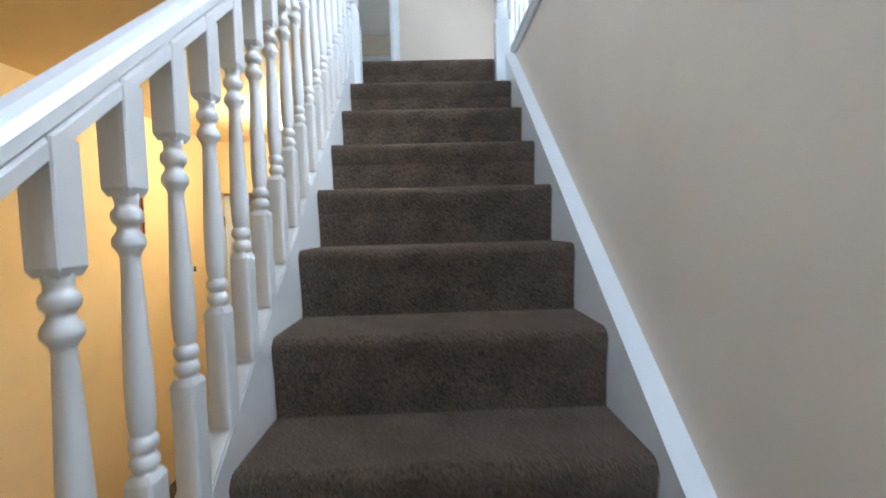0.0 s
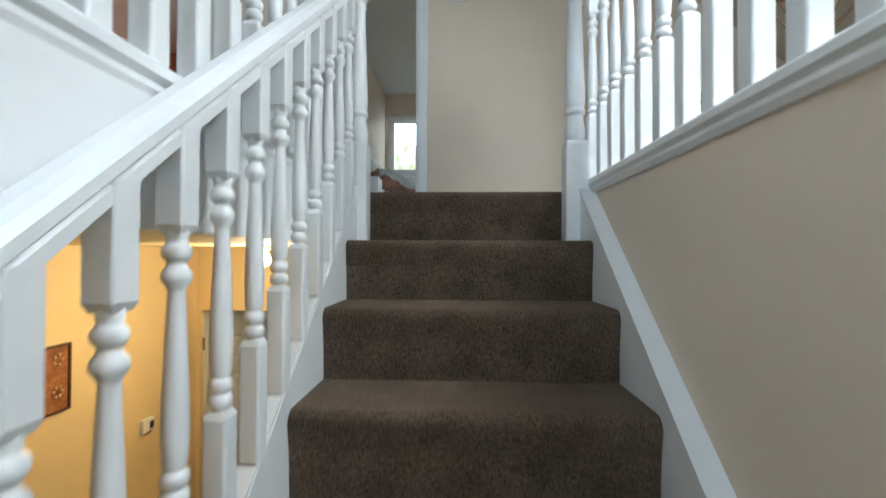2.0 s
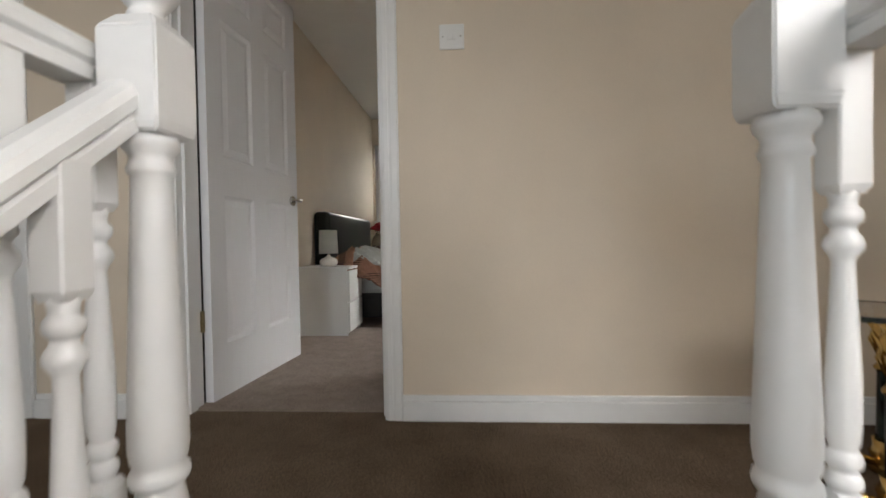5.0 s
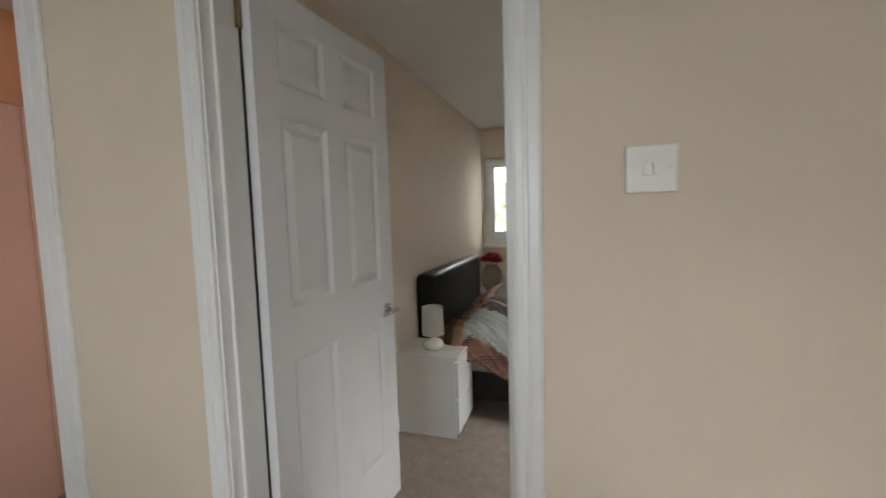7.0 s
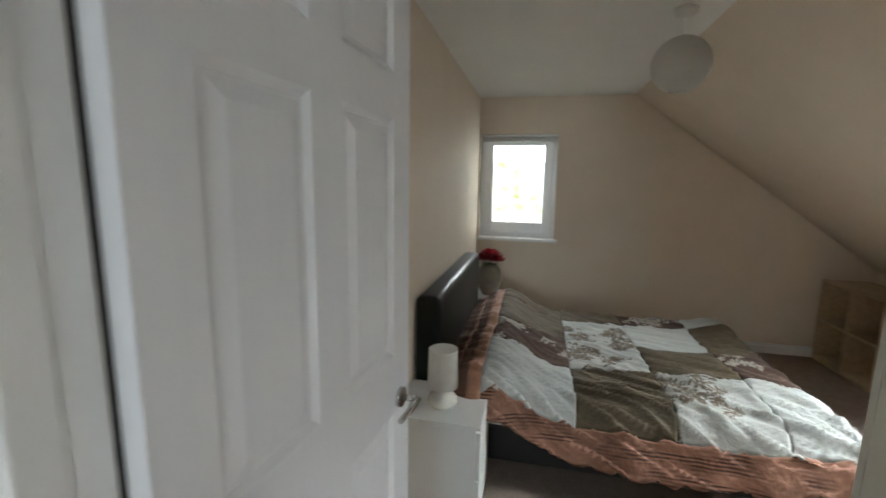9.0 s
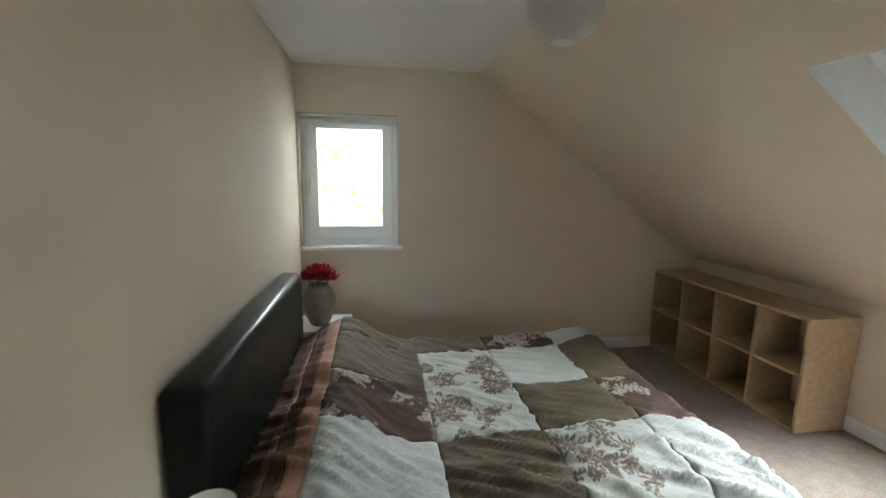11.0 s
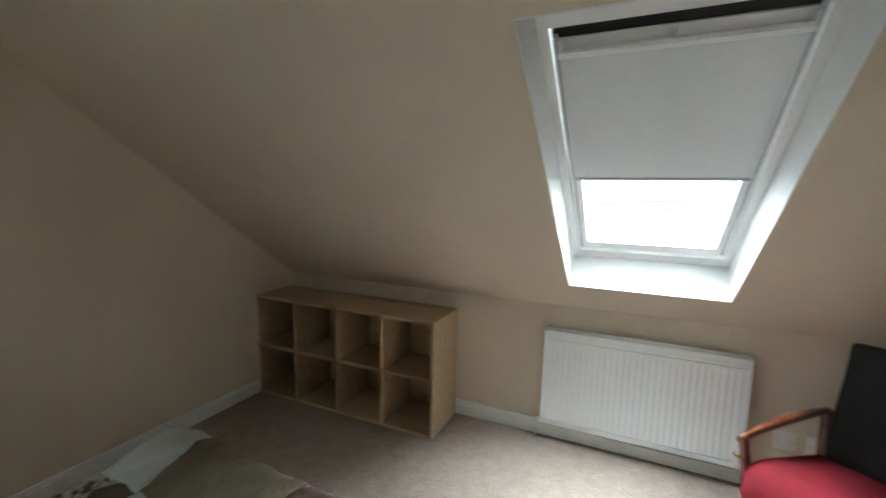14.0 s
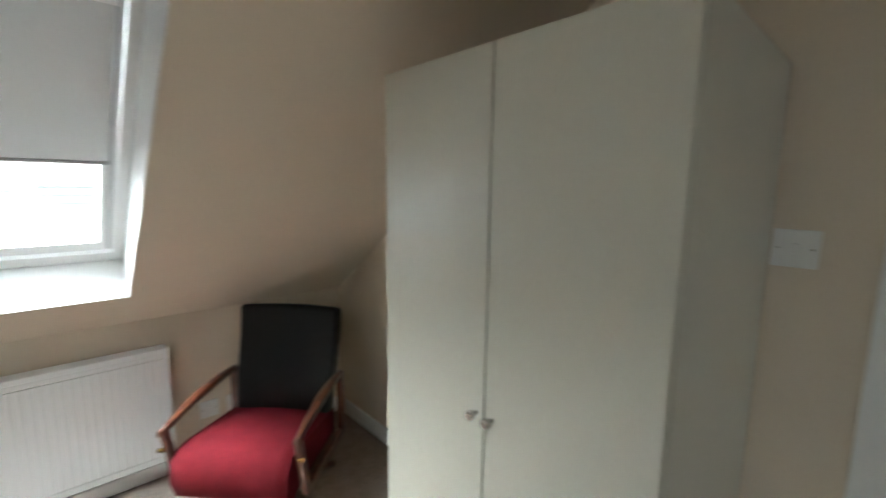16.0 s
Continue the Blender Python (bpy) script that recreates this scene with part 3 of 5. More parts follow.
def newel(parent, x, y):
    bm = bmesh.new()
    s = 0.0425
    rings = [(s, -0.42), (s, .17), (s * .93, .186)]
    block_rings = [rings, [(s * .9, .785), (s, .8), (s, .925), (s * .6, .948)]]
    for some in block_rings:
        vs = [[bm.verts.new((sx * r, sy * r, z)) for sx, sy in ((-1, -1), (1, -1), (1, 1), (-1, 1))] for r, z in some]
        for a, b in zip(vs, vs[1:]):
            for k in range(4):
                bm.faces.new((a[k], a[(k + 1) % 4], b[(k + 1) % 4], b[k]))
        bm.faces.new(list(reversed(vs[0])))
        bm.faces.new(vs[-1])
    bmesh.ops.bevel(bm, geom=list(bm.edges), offset=0.003, segments=2, affect="EDGES")
    lathe(bm, NEWEL, 24)
    post = part("newel_post", bm, M_white, parent, at=(x, y, 0))
    bm = bmesh.new()
    lathe(bm, [(.026, .945), (.024, .955), (.021, .962), (.028, .97), (.04, .985), (.0445, 1.005), (.042, 1.025), (.03, 1.042), (.012, 1.05)], 24)
    part("finial", bm, M_white, post)


# the stair's own balustrade
rail_thing = thing("stair_balustrade", (-0.082, 0, 0), "white painted stair balustrade with turned balusters", "balustrade")
bm = bmesh.new()
y0 = -GOING * STEPS - 0.1
rail(bm, rail_profile(0.064, 0.072), (0.006, -0.08, 0.85 - 0.08 * 0.834), (0.006, y0, 0.85 + 0.834 * y0))
part("handrail", bm, M_white, rail_thing)
bm = bmesh.new()
rail(bm, [(-0.03, 0), (0.03, 0), (0.03, 0.016), (-0.03, 0.016)], (0, -0.06, 0.062 - 0.06 * SLOPE), (0, y0, 0.062 + SLOPE * y0))
part("base_rail", bm, M_white, rail_thing)
for k in range(25):
    y = -0.173 - 0.1188 * k
    part("baluster", stair_mesh, None, rail_thing, at=(0.014, y, 0.342 + SLOPE * y))
newel(rail_thing, 0.021, -0.0425)


def landing_balustrade(x, group, newel_x=None, base=0.0):
    ob = thing("landing_balustrade", (x, 0, 0), "white painted landing balustrade with turned balusters", "balustrade", group)
    bm = bmesh.new()
    rail(bm, rail_profile(0.058, 0.06), (0, -0.02, 0.858), (0, BACK_Y + 0.01, 0.858))
    part("handrail", bm, M_white, ob)
    bm = bmesh.new()
    moulding = [(-.034, -.022), (.05, -.022), (.05, .03), (.044, .036), (-.044, .036), (-.052, .028), (-.052, .012), (-.042, .002), (-.042, -.008), (-.036, -.019)]
    rail(bm, moulding if newel_x else [(-u, v) for u, v in reversed(moulding)], (base, -0.03, 0), (base, BACK_Y + 0.01, 0))
    part("base_rail", bm, M_white, ob)
    for k in range(36):
        y = -0.046 if k == 0 else -0.175 - 0.1135 * (k - 1)
        part("baluster", landing_mesh, None, ob, at=(0, y, 0.036))
    if newel_x:
        newel(ob, newel_x - x, -0.0425)


landing_balustrade(0.872, "balustrades of the landing", newel_x=0.8035, base=0.022)
landing_balustrade(-0.145, "balustrades of the landing", base=-0.013)

# ---- doors ----
def architrave(bm, x0, x1, y, h, out, k=1.0):
    """Moulded casing round a doorway, on the wall face y, standing out by the sign of out."""
    for x, s in ((x0, -1), (x1, 1)):
        for a, b, t in ((0.0, 0.06 * k, 0.013), (0.006 * k, 0.026 * k, 0.015), (0.032 * k, 0.056 * k, 0.0165)):
            box(bm, min(x + s * a, x + s * b), max(x + s * a, x + s * b), min(y, y + out * t), max(y, y + out * t), 0, h + b, 0.003, 2)
    for a, b, t in ((0.0, 0.06, 0.0125), (0.006, 0.026, 0.0145), (0.032, 0.056, 0.016)):
        box(bm, x0 - 0.001, x1 + 0.001, min(y, y + out * t), max(y, y + out * t), h + a, h + b, 0.003, 2)


def door_frame(name, x0, x1, h, label, k=1.0):
    ob = thing(name, (0, 0, 0), label, "door frame", kind="structure")
    bm = bmesh.new()
    box(bm, x0 - 0.0245, x0, WALL_Y - 0.002, ROOM_Y + 0.002, 0, h)
    box(bm, x1, x1 + 0.0225, WALL_Y - 0.002, ROOM_Y + 0.002, 0, h)
    box(bm, x0 - 0.0245, x1 + 0.0225, WALL_Y - 0.002, ROOM_Y + 0.002, h, h + 0.0195)
    part("lining", bm, M_white, ob)
    bm = bmesh.new()
    architrave(bm, x0 - 0.006, x1 + 0.006, WALL_Y, h + 0.006, -1, k)
    part("architrave", bm, M_white, ob)
    bm = bmesh.new()
    architrave(bm, x0 - 0.006, x1 + 0.006, ROOM_Y, h + 0.006, 1)
    part("architrave", bm, M_white, ob)
    bm = bmesh.new()
    for x, s in ((x0, 1), (x1, -1)):
        box(bm, min(x, x + s * 0.012), max(x, x + s * 0.012), WALL_Y + 0.03, WALL_Y + 0.075, 0, h, 0.002, 1)
    part("stop", bm, M_white, ob)


door_frame("door_frame_1", -0.666, 0.085, 1.945, "white painted moulded door frame of the bedroom")
door_frame("door_frame_2", -3.215, -1.334, 2.1, "white painted moulded door frame of the next room", 1.65)


def panel_door(name, at, rz, w, h, label, color=None, hinge_y=0.0):
    """A six-panel moulded door; hinge at the origin, leaf along +x, 38 mm thick towards +y."""
    color = color or M_door
    ob = thing(name, at, label, "door", rz=rz)
    t = 0.038
    xs = [0.004, 0.095, w / 2 - 0.052, w / 2 + 0.048, w - 0.096, w]
    zs = [0, 0.215, 0.83, 0.985, 1.555, 1.655, 1.845, h]
    bm = bmesh.new()
    for i in range(5):
        for j in range(7):
            sunk = i in (1, 3) and j in (1, 3, 5)
            if not sunk:
                box(bm, xs[i], xs[i + 1], 0, t, zs[j], zs[j + 1])
    bmesh.ops.remove_doubles(bm, verts=bm.verts, dist=0.0005)
    leaf = part("leaf", bm, color, ob)
    for i in (1, 3):
        for j in (1, 3, 5):
            bm = bmesh.new()
            x0, x1, z0, z1 = xs[i], xs[i + 1], zs[j], zs[j + 1]
            for side in (0, 1):
                rings = [(0, 0), (0.014, 0.009), (0.022, 0.009), (0.045, 0.002), (0.05, 0.002)]
                vs = []
                for inset, deep in rings:
                    yy = deep if side == 0 else t - deep
                    vs.append([bm.verts.new(p) for p in ((x0 + inset, yy, z0 + inset), (x1 - inset, yy, z0 + inset), (x1 - inset, yy, z1 - inset), (x0 + inset, yy, z1 - inset))])
                for a, b in zip(vs, vs[1:]):
                    for k in range(4):
                        bm.faces.new((a[k], a[(k + 1) % 4], b[(k + 1) % 4], b[k]))
                bm.faces.new(vs[-1])
            part("panel", bm, color, leaf)
    for z in (0.28, 1.78):
        bm = B(-0.012, 0.006, hinge_y - 0.004, hinge_y + 0.006, z, z + 0.085, bevel=0.002)
        lathe(bm, [(.006, z), (.006, z + .085)], 10, at=(-0.006, hinge_y - 0.004, 0))
        part("hinge", bm, M_oldbrass, ob, "dull brass hinge")
    for s in (-1, 1):
        y = -0.0 if s < 0 else t
        bm = bmesh.new()
        tube(bm, [(w - 0.06, y, 0.858), (w - 0.06, y + s * 0.009, 0.858)], 0.026, 20)
        tube(bm, [(w - 0.06, y + s * 0.008, 0.858), (w - 0.06, y + s * 0.05, 0.858)], 0.009, 10)
        tube(bm, [(w - 0.055, y + s * 0.048, 0.858), (w - 0.1, y + s * 0.052, 0.858), (w - 0.165, y + s * 0.047, 0.856)], [0.0095, 0.0085, 0.007], 10)
        part("handle", bm, M_chrome, ob, "satin chrome lever handle")
    return ob


panel_door("bedroom_door", (-0.627, 0.985, 0.008), 85.1, 0.728, 1.927, "open white six-panel bedroom door with lever handle", None, 0.034)
# dark strip added to paint the shade of the open hinge gap
gap = part("hinge_gap_strip", B(-0.002, 0.0065, 0.034, 0.0385, 0.0, 1.925), M_dark, bpy.data.objects["bedroom_door"], "dark strip standing for the shaded hinge gap")
panel_door("hall_door", (-1.465, HALL_Y + 0.03, LOW_Z + 0.005), 68, 0.76, 2.05, "white six-panel door standing open at the hall end", M_white)

# ---- bedroom: window, rooflight, radiator ----
win = thing("window_1", (0, 0, 0), "white framed gable window with a raised slatted blind", "window", kind="structure")
bm = bmesh.new()
FY = GABLE_Y + 0.095
for x0, x1, z0, z1 in ((WX0, WX0 + 0.05, WZ0, WZ1), (WX1 - 0.05, WX1, WZ0, WZ1), (WX0 + 0.05, WX1 - 0.05, WZ0, WZ0 + 0.06), (WX0 + 0.05, WX1 - 0.05, WZ1 - 0.05, WZ1)):
    box(bm, x0, x1, FY, FY + 0.07, z0, z1, 0.004)
part("window_frame", bm, M_upvc, win)
bm = bmesh.new()
for x0, x1, z0, z1 in ((WX0 + 0.045, -0.668, 0.955, WZ1 - 0.045), (-0.198, WX1 - 0.045, 0.955, WZ1 - 0.045), (-0.668, -0.198, 0.955, 1.05), (-0.668, -0.198, 1.768, WZ1 - 0.045)):
    box(bm, x0, x1, FY - 0.016, FY + 0.05, z0, z1, 0.005)
sash = part("sash", bm, M_upvc, win)
bm = B(-0.672, -0.194, FY + 0.02, FY + 0.026, 1.046, 1.772)
pane = part("pane", bm, M_glass, sash, "clear glass pane")
pane.visible_shadow = False
bm = bmesh.new()
box(bm, -0.735, -0.715, FY - 0.034, FY - 0.016, 1.36, 1.43, 0.003)
tube(bm, [(-0.725, FY - 0.035, 1.40), (-0.725, FY - 0.05, 1.395), (-0.725, FY - 0.05, 1.29)], 0.008)
part("window_handle", bm, M_plastic, sash, "white handle")
part("window_sill", B(WX0 - 0.004, WX1 + 0.03, GABLE_Y - 0.03, FY + 0.002, WZ0 - 0.026, WZ0 + 0.002, bevel=0.005), M_white, win)
blind = thing("slatted_blind", (0, 0, 0), "raised white slatted blind at the window head", "blind")
part("head_rail", B(WX0 + 0.012, WX1 - 0.006, GABLE_Y + 0.012, GABLE_Y + 0.045, WZ1 - 0.024, WZ1 - 0.003, bevel=0.002), M_plastic, blind)
slat = mesh_of("slat", B(WX0 + 0.016, WX1 - 0.01, GABLE_Y + 0.016, GABLE_Y + 0.041, 0, 0.0044), M_slat)
for k in range(8):
    part("slat", slat, None, blind, at=(0.002 * math.sin(k * 2.4), 0, WZ1 - 0.03 - 0.0052 * k))
bm = bmesh.new()
for x in (WX1 - 0.035, WX1 - 0.045):
    tube(bm, [(x, GABLE_Y + 0.01, WZ1 - 0.02), (x, GABLE_Y + 0.012, WZ0 + 0.12)], 0.0012, 5)
tube(bm, [(WX1 - 0.04, GABLE_Y + 0.012, WZ0 + 0.13), (WX1 - 0.04, GABLE_Y + 0.012, WZ0 + 0.09)], 0.004, 6)
part("cord", bm, M_plastic, blind)

roof_window = thing("rooflight", (0, 0, 0), "white rooflight with a half drawn pale blind", "rooflight", kind="structure")
X0, X1, Y0, Y1 = SKY


def roof_part(name, boxes, material, parent, label=""):
    bm = bmesh.new()
    for b in boxes:
        roof_box(bm, *b)
    return part(name, bm, material, parent, label)


W2 = 0.003
roof_part("reveal", [(X0, X1, Y0, Y0 + W2, -0.001, 0.25), (X0, X1, Y1 - W2, Y1, -0.001, 0.25), (X1 - W2, X1, Y0 + W2, Y1 - W2, -0.001, 0.25), (X0, X0 + W2, Y0 + W2, Y1 - W2, -0.001, 0.25)], M_white, roof_window)
F0, F1 = 0.17, 0.25
roof_part("frame", [(X0 + .004, X1 - .004, Y0 + .004, Y0 + .034, F0, F1), (X0 + .004, X1 - .004, Y1 - .034, Y1 - .004, F0, F1), (X1 - .055, X1 - .004, Y0 + .034, Y1 - .034, F0, F1), (X0 + .004, X0 + .12, Y0 + .034, Y1 - .034, F0, F1)], M_upvc, roof_window)
sash = roof_part("sash", [(X0 + .155, X1 - .06, Y0 + .037, Y0 + .078, F0 + .012, F1 - .01), (X0 + .155, X1 - .06, Y1 - .078, Y1 - .037, F0 + .012, F1 - .01), (X1 - .105, X1 - .06, Y0 + .078, Y1 - .078, F0 + .012, F1 - .01), (X0 + .155, X0 + .2, Y0 + .078, Y1 - .078, F0 + .012, F1 - .01)], M_upvc, roof_window)
glass = roof_part("pane", [(X0 + .1, X1 - .09, Y0 + .07, Y1 - .07, F0 + .05, F0 + .056)], M_glass, sash, "clear glass pane")
glass.visible_shadow = False
roof_part("gap", [(X0 + .1205, X0 + .155, Y0 + .038, Y1 - .038, F0 + .02, F0 + .04)], M_dark, roof_window, "dark ventilation slot")
bar = bmesh.new()
for dx, r in ((0.178, 0.006),):
    tube(bar, [on_roof(X0 + dx, Y0 + .055, F0 - .005), on_roof(X0 + dx, Y1 - .055, F0 - .005)], r, 12)
for y in (Y0 + .06, (Y0 + Y1) / 2, Y1 - .06):
    tube(bar, [on_roof(X0 + .158, y, F0 + .004), on_roof(X0 + .182, y, F0 - .005)], 0.007, 8)
part("control_bar", bar, M_upvc, roof_window)
M_guide = mat("pale_grey_guide", (0.5, 0.51, 0.52), 0.4, 0.3, bump=0)
roller = thing("roller_blind", (0, 0, 0), "pale fabric roller blind half over the rooflight", "blind")
XB = 1.738
roof_part("cloth", [(X0 + .192, XB, Y0 + .056, Y1 - .056, F0 + .004, F0 + .0055)], M_blind, roller)
roof_part("top_case", [(X0 + .186, X0 + .198, Y0 + .05, Y1 - .05, F0 - .004, F0 + .0115)], M_upvc, roller)
roof_part("bottom_bar", [(XB - .004, XB + .006, Y0 + .058, Y1 - .058, F0 + .001, F0 + .009)], mat("grey_aluminium", (0.4, 0.4, 0.4), 0.35, 0.9, bump=0), roller)
roof_part("guide", [(X0 + .14, X1 - .08, Y0 + .045, Y0 + .055, F0 + .002, F0 + .0115)], M_guide, roller)
roof_part("guide", [(X0 + .14, X1 - .08, Y1 - .055, Y1 - .045, F0 + .002, F0 + .0115)], M_guide, roller)

# a second rooflight over the landing
roof2 = thing("rooflight", (0, 0, 0), "white rooflight over the landing", "rooflight", kind="structure")
a0, a1, b0, b1 = SKY2
roof_part("frame", [(a0 + .004, a1 - .004, b0 + .004, b0 + .06, F0, F1), (a0 + .004, a1 - .004, b1 - .06, b1 - .004, F0, F1), (a1 - .06, a1 - .004, b0 + .06, b1 - .06, F0, F1), (a0 + .004, a0 + .06, b0 + .06, b1 - .06, F0, F1)], M_upvc, roof2)
g2 = roof_part("pane", [(a0 + .05, a1 - .05, b0 + .05, b1 - .05, F0 + .05, F0 + .056)], M_glass, roof2)
g2.visible_shadow = False

rad = thing("radiator", (KNEE_X, 2.361, 0), "white ribbed panel radiator on the knee wall", "radiator")
RW, RB, RT = 0.468, 0.105, 0.648
bm = bmesh.new()
n = 30
pts = []
for k in range(n):
    a = -RW + 0.02 + (2 * RW - 0.04) * k / n
    w = (2 * RW - 0.04) / n
    pts += [(-0.0778, a + 0.14 * w), (-0.08, a + 0.3 * w), (-0.08, a + 0.72 * w), (-0.0778, a + 0.88 * w)]
poly = [(-0.077, -RW)] + pts + [(-0.077, RW), (-0.055, RW), (-0.055, -RW)]
prism(bm, poly, "z", RB + 0.035, RT - 0.05)
part("panel", bm, M_rad, rad)
part("bottom_rail", B(-0.078, -0.05, -RW, RW, RB, RB + 0.035, bevel=0.006), M_rad, rad)
part("top_rail", B(-0.078, -0.05, -RW, RW, RT - 0.05, RT - 0.022, bevel=0.006), M_rad, rad)
part("top_grille", B(-0.086, -0.012, -RW - 0.004, RW + 0.004, RT - 0.024, RT, bevel=0.004), M_rad, rad)
for s in (-1, 1):
    part("side_panel", B(-0.084, -0.014, min(s * RW, s * (RW + 0.004)), max(s * RW, s * (RW + 0.004)), RB + 0.01, RT - 0.026, bevel=0.0015), M_rad, rad)
for s in (-1, 1):
    bm = bmesh.new()
    tube(bm, [(-0.055, s * (RW + 0.0), RB + 0.02), (-0.055, s * (RW + 0.035), RB + 0.02), (-0.055, s * (RW + 0.035), 0.002)], 0.008, 8)
    part("pipe", bm, M_rad, rad)
    part("bracket", B(-0.055, -0.001, s * 0.3 - 0.02, s * 0.3 + 0.02, RB + 0.05, RT - 0.06), M_rad, rad)


def plate(name, at, rz, w, h, label, category, rockers, group=""):
    """A wall plate; its face looks along local -y."""
    ob = thing(name, at, label, category, group, rz)
    part("plate", B(-w / 2, w / 2, -0.009, 0, -h / 2, h / 2, bevel=0.003), M_plastic, ob)
    for x in rockers:
        part("rocker", B(x - 0.007, x + 0.007, -0.0125, -0.008, -0.012, 0.012, bevel=0.002), M_plastic, ob)
    for x in (-w * 0.36, w * 0.36):
        bm = bmesh.new()
        tube(bm, [(x, -0.0085, 0), (x, -0.0094, 0)], 0.0026, 8)
        part("screw", bm, M_chrome, ob)
    return ob


plate("light_switch", (0.3435, WALL_Y, 1.3375), 0, 0.086, 0.086, "white plastic double light switch on the landing wall", "light switch", (-0.008, 0.008))
plate("light_switch", (0.352, ROOM_Y, 1.25), 180, 0.086, 0.086, "white plastic light switch beside the wardrobe", "light switch", (0,))
for y in (1.722, 1.598):
    plate("power_socket", (KNEE_X, y, 0.262), -90, 0.086, 0.086, "white plastic power socket on the knee wall", "socket", (-0.02, 0.02), "sockets on the knee wall")

# ---- bedroom: storage ----
shelf = thing("cube_shelf", (2.098, 3.371, 0.002), "empty pale wood cube shelf with eight compartments", "shelf")
D, L, H, T = 0.335, 1.325, 0.678, 0.019
part("top", B(0, D, 0, L, H - T, H, bevel=0.002), M_beech, shelf)
part("bottom", B(0, D, 0, L, 0, T, bevel=0.002), M_beech, shelf)
for k in range(5):
    y = (L - T) * k / 4
    part("side" if k in (0, 4) else "upright", B(0.0015 if 0 < k < 4 else 0, D, y, y + T, T, H - T, bevel=0.0015), M_beech, shelf)
for k in range(4):
    y = (L - T) * k / 4 + T
    part("shelf_board", B(0.004, D - 0.01, y, (L - T) * (k + 1) / 4, H / 2 - T / 2, H / 2 + T / 2, bevel=0.001), M_beech, shelf)
    bm = bmesh.new()
    box(bm, D - 0.008, D - 0.004, y, (L - T) * (k + 1) / 4, T, H / 2 - T / 2 - 0.1)
    box(bm, D - 0.008, D - 0.004, y, (L - T) * (k + 1) / 4, H / 2 + T / 2, H - T)
    part("back", bm, M_beech, shelf)

ward = thing("wardrobe", (0.396, ROOM_Y + 0.001, 0.002), "tall ivory two-door wardrobe with small dark knobs", "wardrobe")
WD, WW, WH = 0.596, 0.708, 1.651
for name, b in (("side", (0, 0.018, 0.02, WD - 0.022, 0, WH)), ("side", (WW - 0.018, WW, 0.02, WD - 0.022, 0, WH)),
                ("top", (0.018, WW - 0.018, 0.02, WD - 0.022, WH - 0.018, WH)), ("bottom", (0.018, WW - 0.018, 0.02, WD - 0.022, 0.06, 0.078)),
                ("back", (0.018, WW - 0.018, 0.02, 0.026, 0.078, WH - 0.018)), ("plinth", (0.018, WW - 0.018, WD - 0.06, WD - 0.045, 0, 0.06))):
    part(name, B(*b, bevel=0.0015), M_wardrobe, ward)
for x0, x1, kx in ((0.001, WW / 2 - 0.002, WW / 2 - 0.022), (WW / 2 + 0.002, WW - 0.001, WW / 2 + 0.022)):
    d = part("door", B(x0, x1, WD - 0.02, WD, 0.065, WH - 0.002, bevel=0.0018), M_wardrobe, ward)
    bm = bmesh.new()
    tube(bm, [(kx, WD, 0.895), (kx, WD + 0.012, 0.895), (kx, WD + 0.016, 0.895), (kx, WD + 0.026, 0.895), (kx, WD + 0.028, 0.895)], [0.005, 0.005, 0.011, 0.011, 0.007], 12)
    part("knob", bm, M_chrome, d, "small dark metal knob")


def nightstand(at, dy, label):
    ob = thing("nightstand", at, label, "nightstand", "nightstands beside the bed")
    dx, h = 0.38, 0.468
    bm = bmesh.new()
    box(bm, 0, dx, 0, dy, h - 0.018, h, 0.0015)
    part("top", bm, M_laminate, ob)
    part("side_panel", B(0, dx - 0.018, 0, 0.016, 0, h - 0.018, bevel=0.001), M_laminate, ob)
    part("side_panel", B(0, dx - 0.018, dy - 0.016, dy, 0, h - 0.018, bevel=0.001), M_laminate, ob)
    part("back_panel", B(0, 0.006, 0.016, dy - 0.016, 0.02, h - 0.018), M_laminate, ob)
    part("plinth", B(dx - 0.05, dx - 0.035, 0.016, dy - 0.016, 0, 0.05), M_laminate, ob)
    for z0, z1 in ((0.03, 0.225), (0.232, h - 0.028)):
        bm = bmesh.new()
        box(bm, dx - 0.0175, dx + 0.001, 0.0015, dy - 0.0015, z0, z1, 0.0015)
        box(bm, 0.03, dx - 0.0175, 0.02, dy - 0.02, z0 + 0.02, z1 - 0.04)
        part("drawer", bm, M_laminate, ob)
    return ob


nightstand((-0.797, 2.198, 0.002), 0.333, "white two-drawer nightstand under a small lamp")
nightstand((-0.797, 4.08, 0.002), 0.333, "white nightstand under a vase of red flowers")

lampy = thing("table_lamp", (-0.60, 2.33, 0.47), "small cream table lamp on the nightstand", "lamp")
bm = bmesh.new()
lathe(bm, [(0.042, 0), (0.052, 0.003), (0.061, 0.014), (0.064, 0.028), (0.059, 0.045), (0.043, 0.058), (0.02, 0.067), (0.014, 0.071), (0.013, 0.08)], 24)
part("base", bm, M_ceramic, lampy)
bm = bmesh.new()
lathe(bm, [(0.007, 0.078), (0.007, 0.13)], 12)
part("stem", bm, M_chrome, lampy)
bm = bmesh.new()
lathe(bm, [(0.066, 0.09), (0.062, 0.255)], 32)
bm.faces.ensure_lookup_table()
for f in [f for f in bm.faces if len(f.verts) > 6]:
    bm.faces.remove(f)
bmesh.ops.solidify(bm, geom=bm.faces, thickness=0.0015)
part("shade", bm, M_shade, lampy)

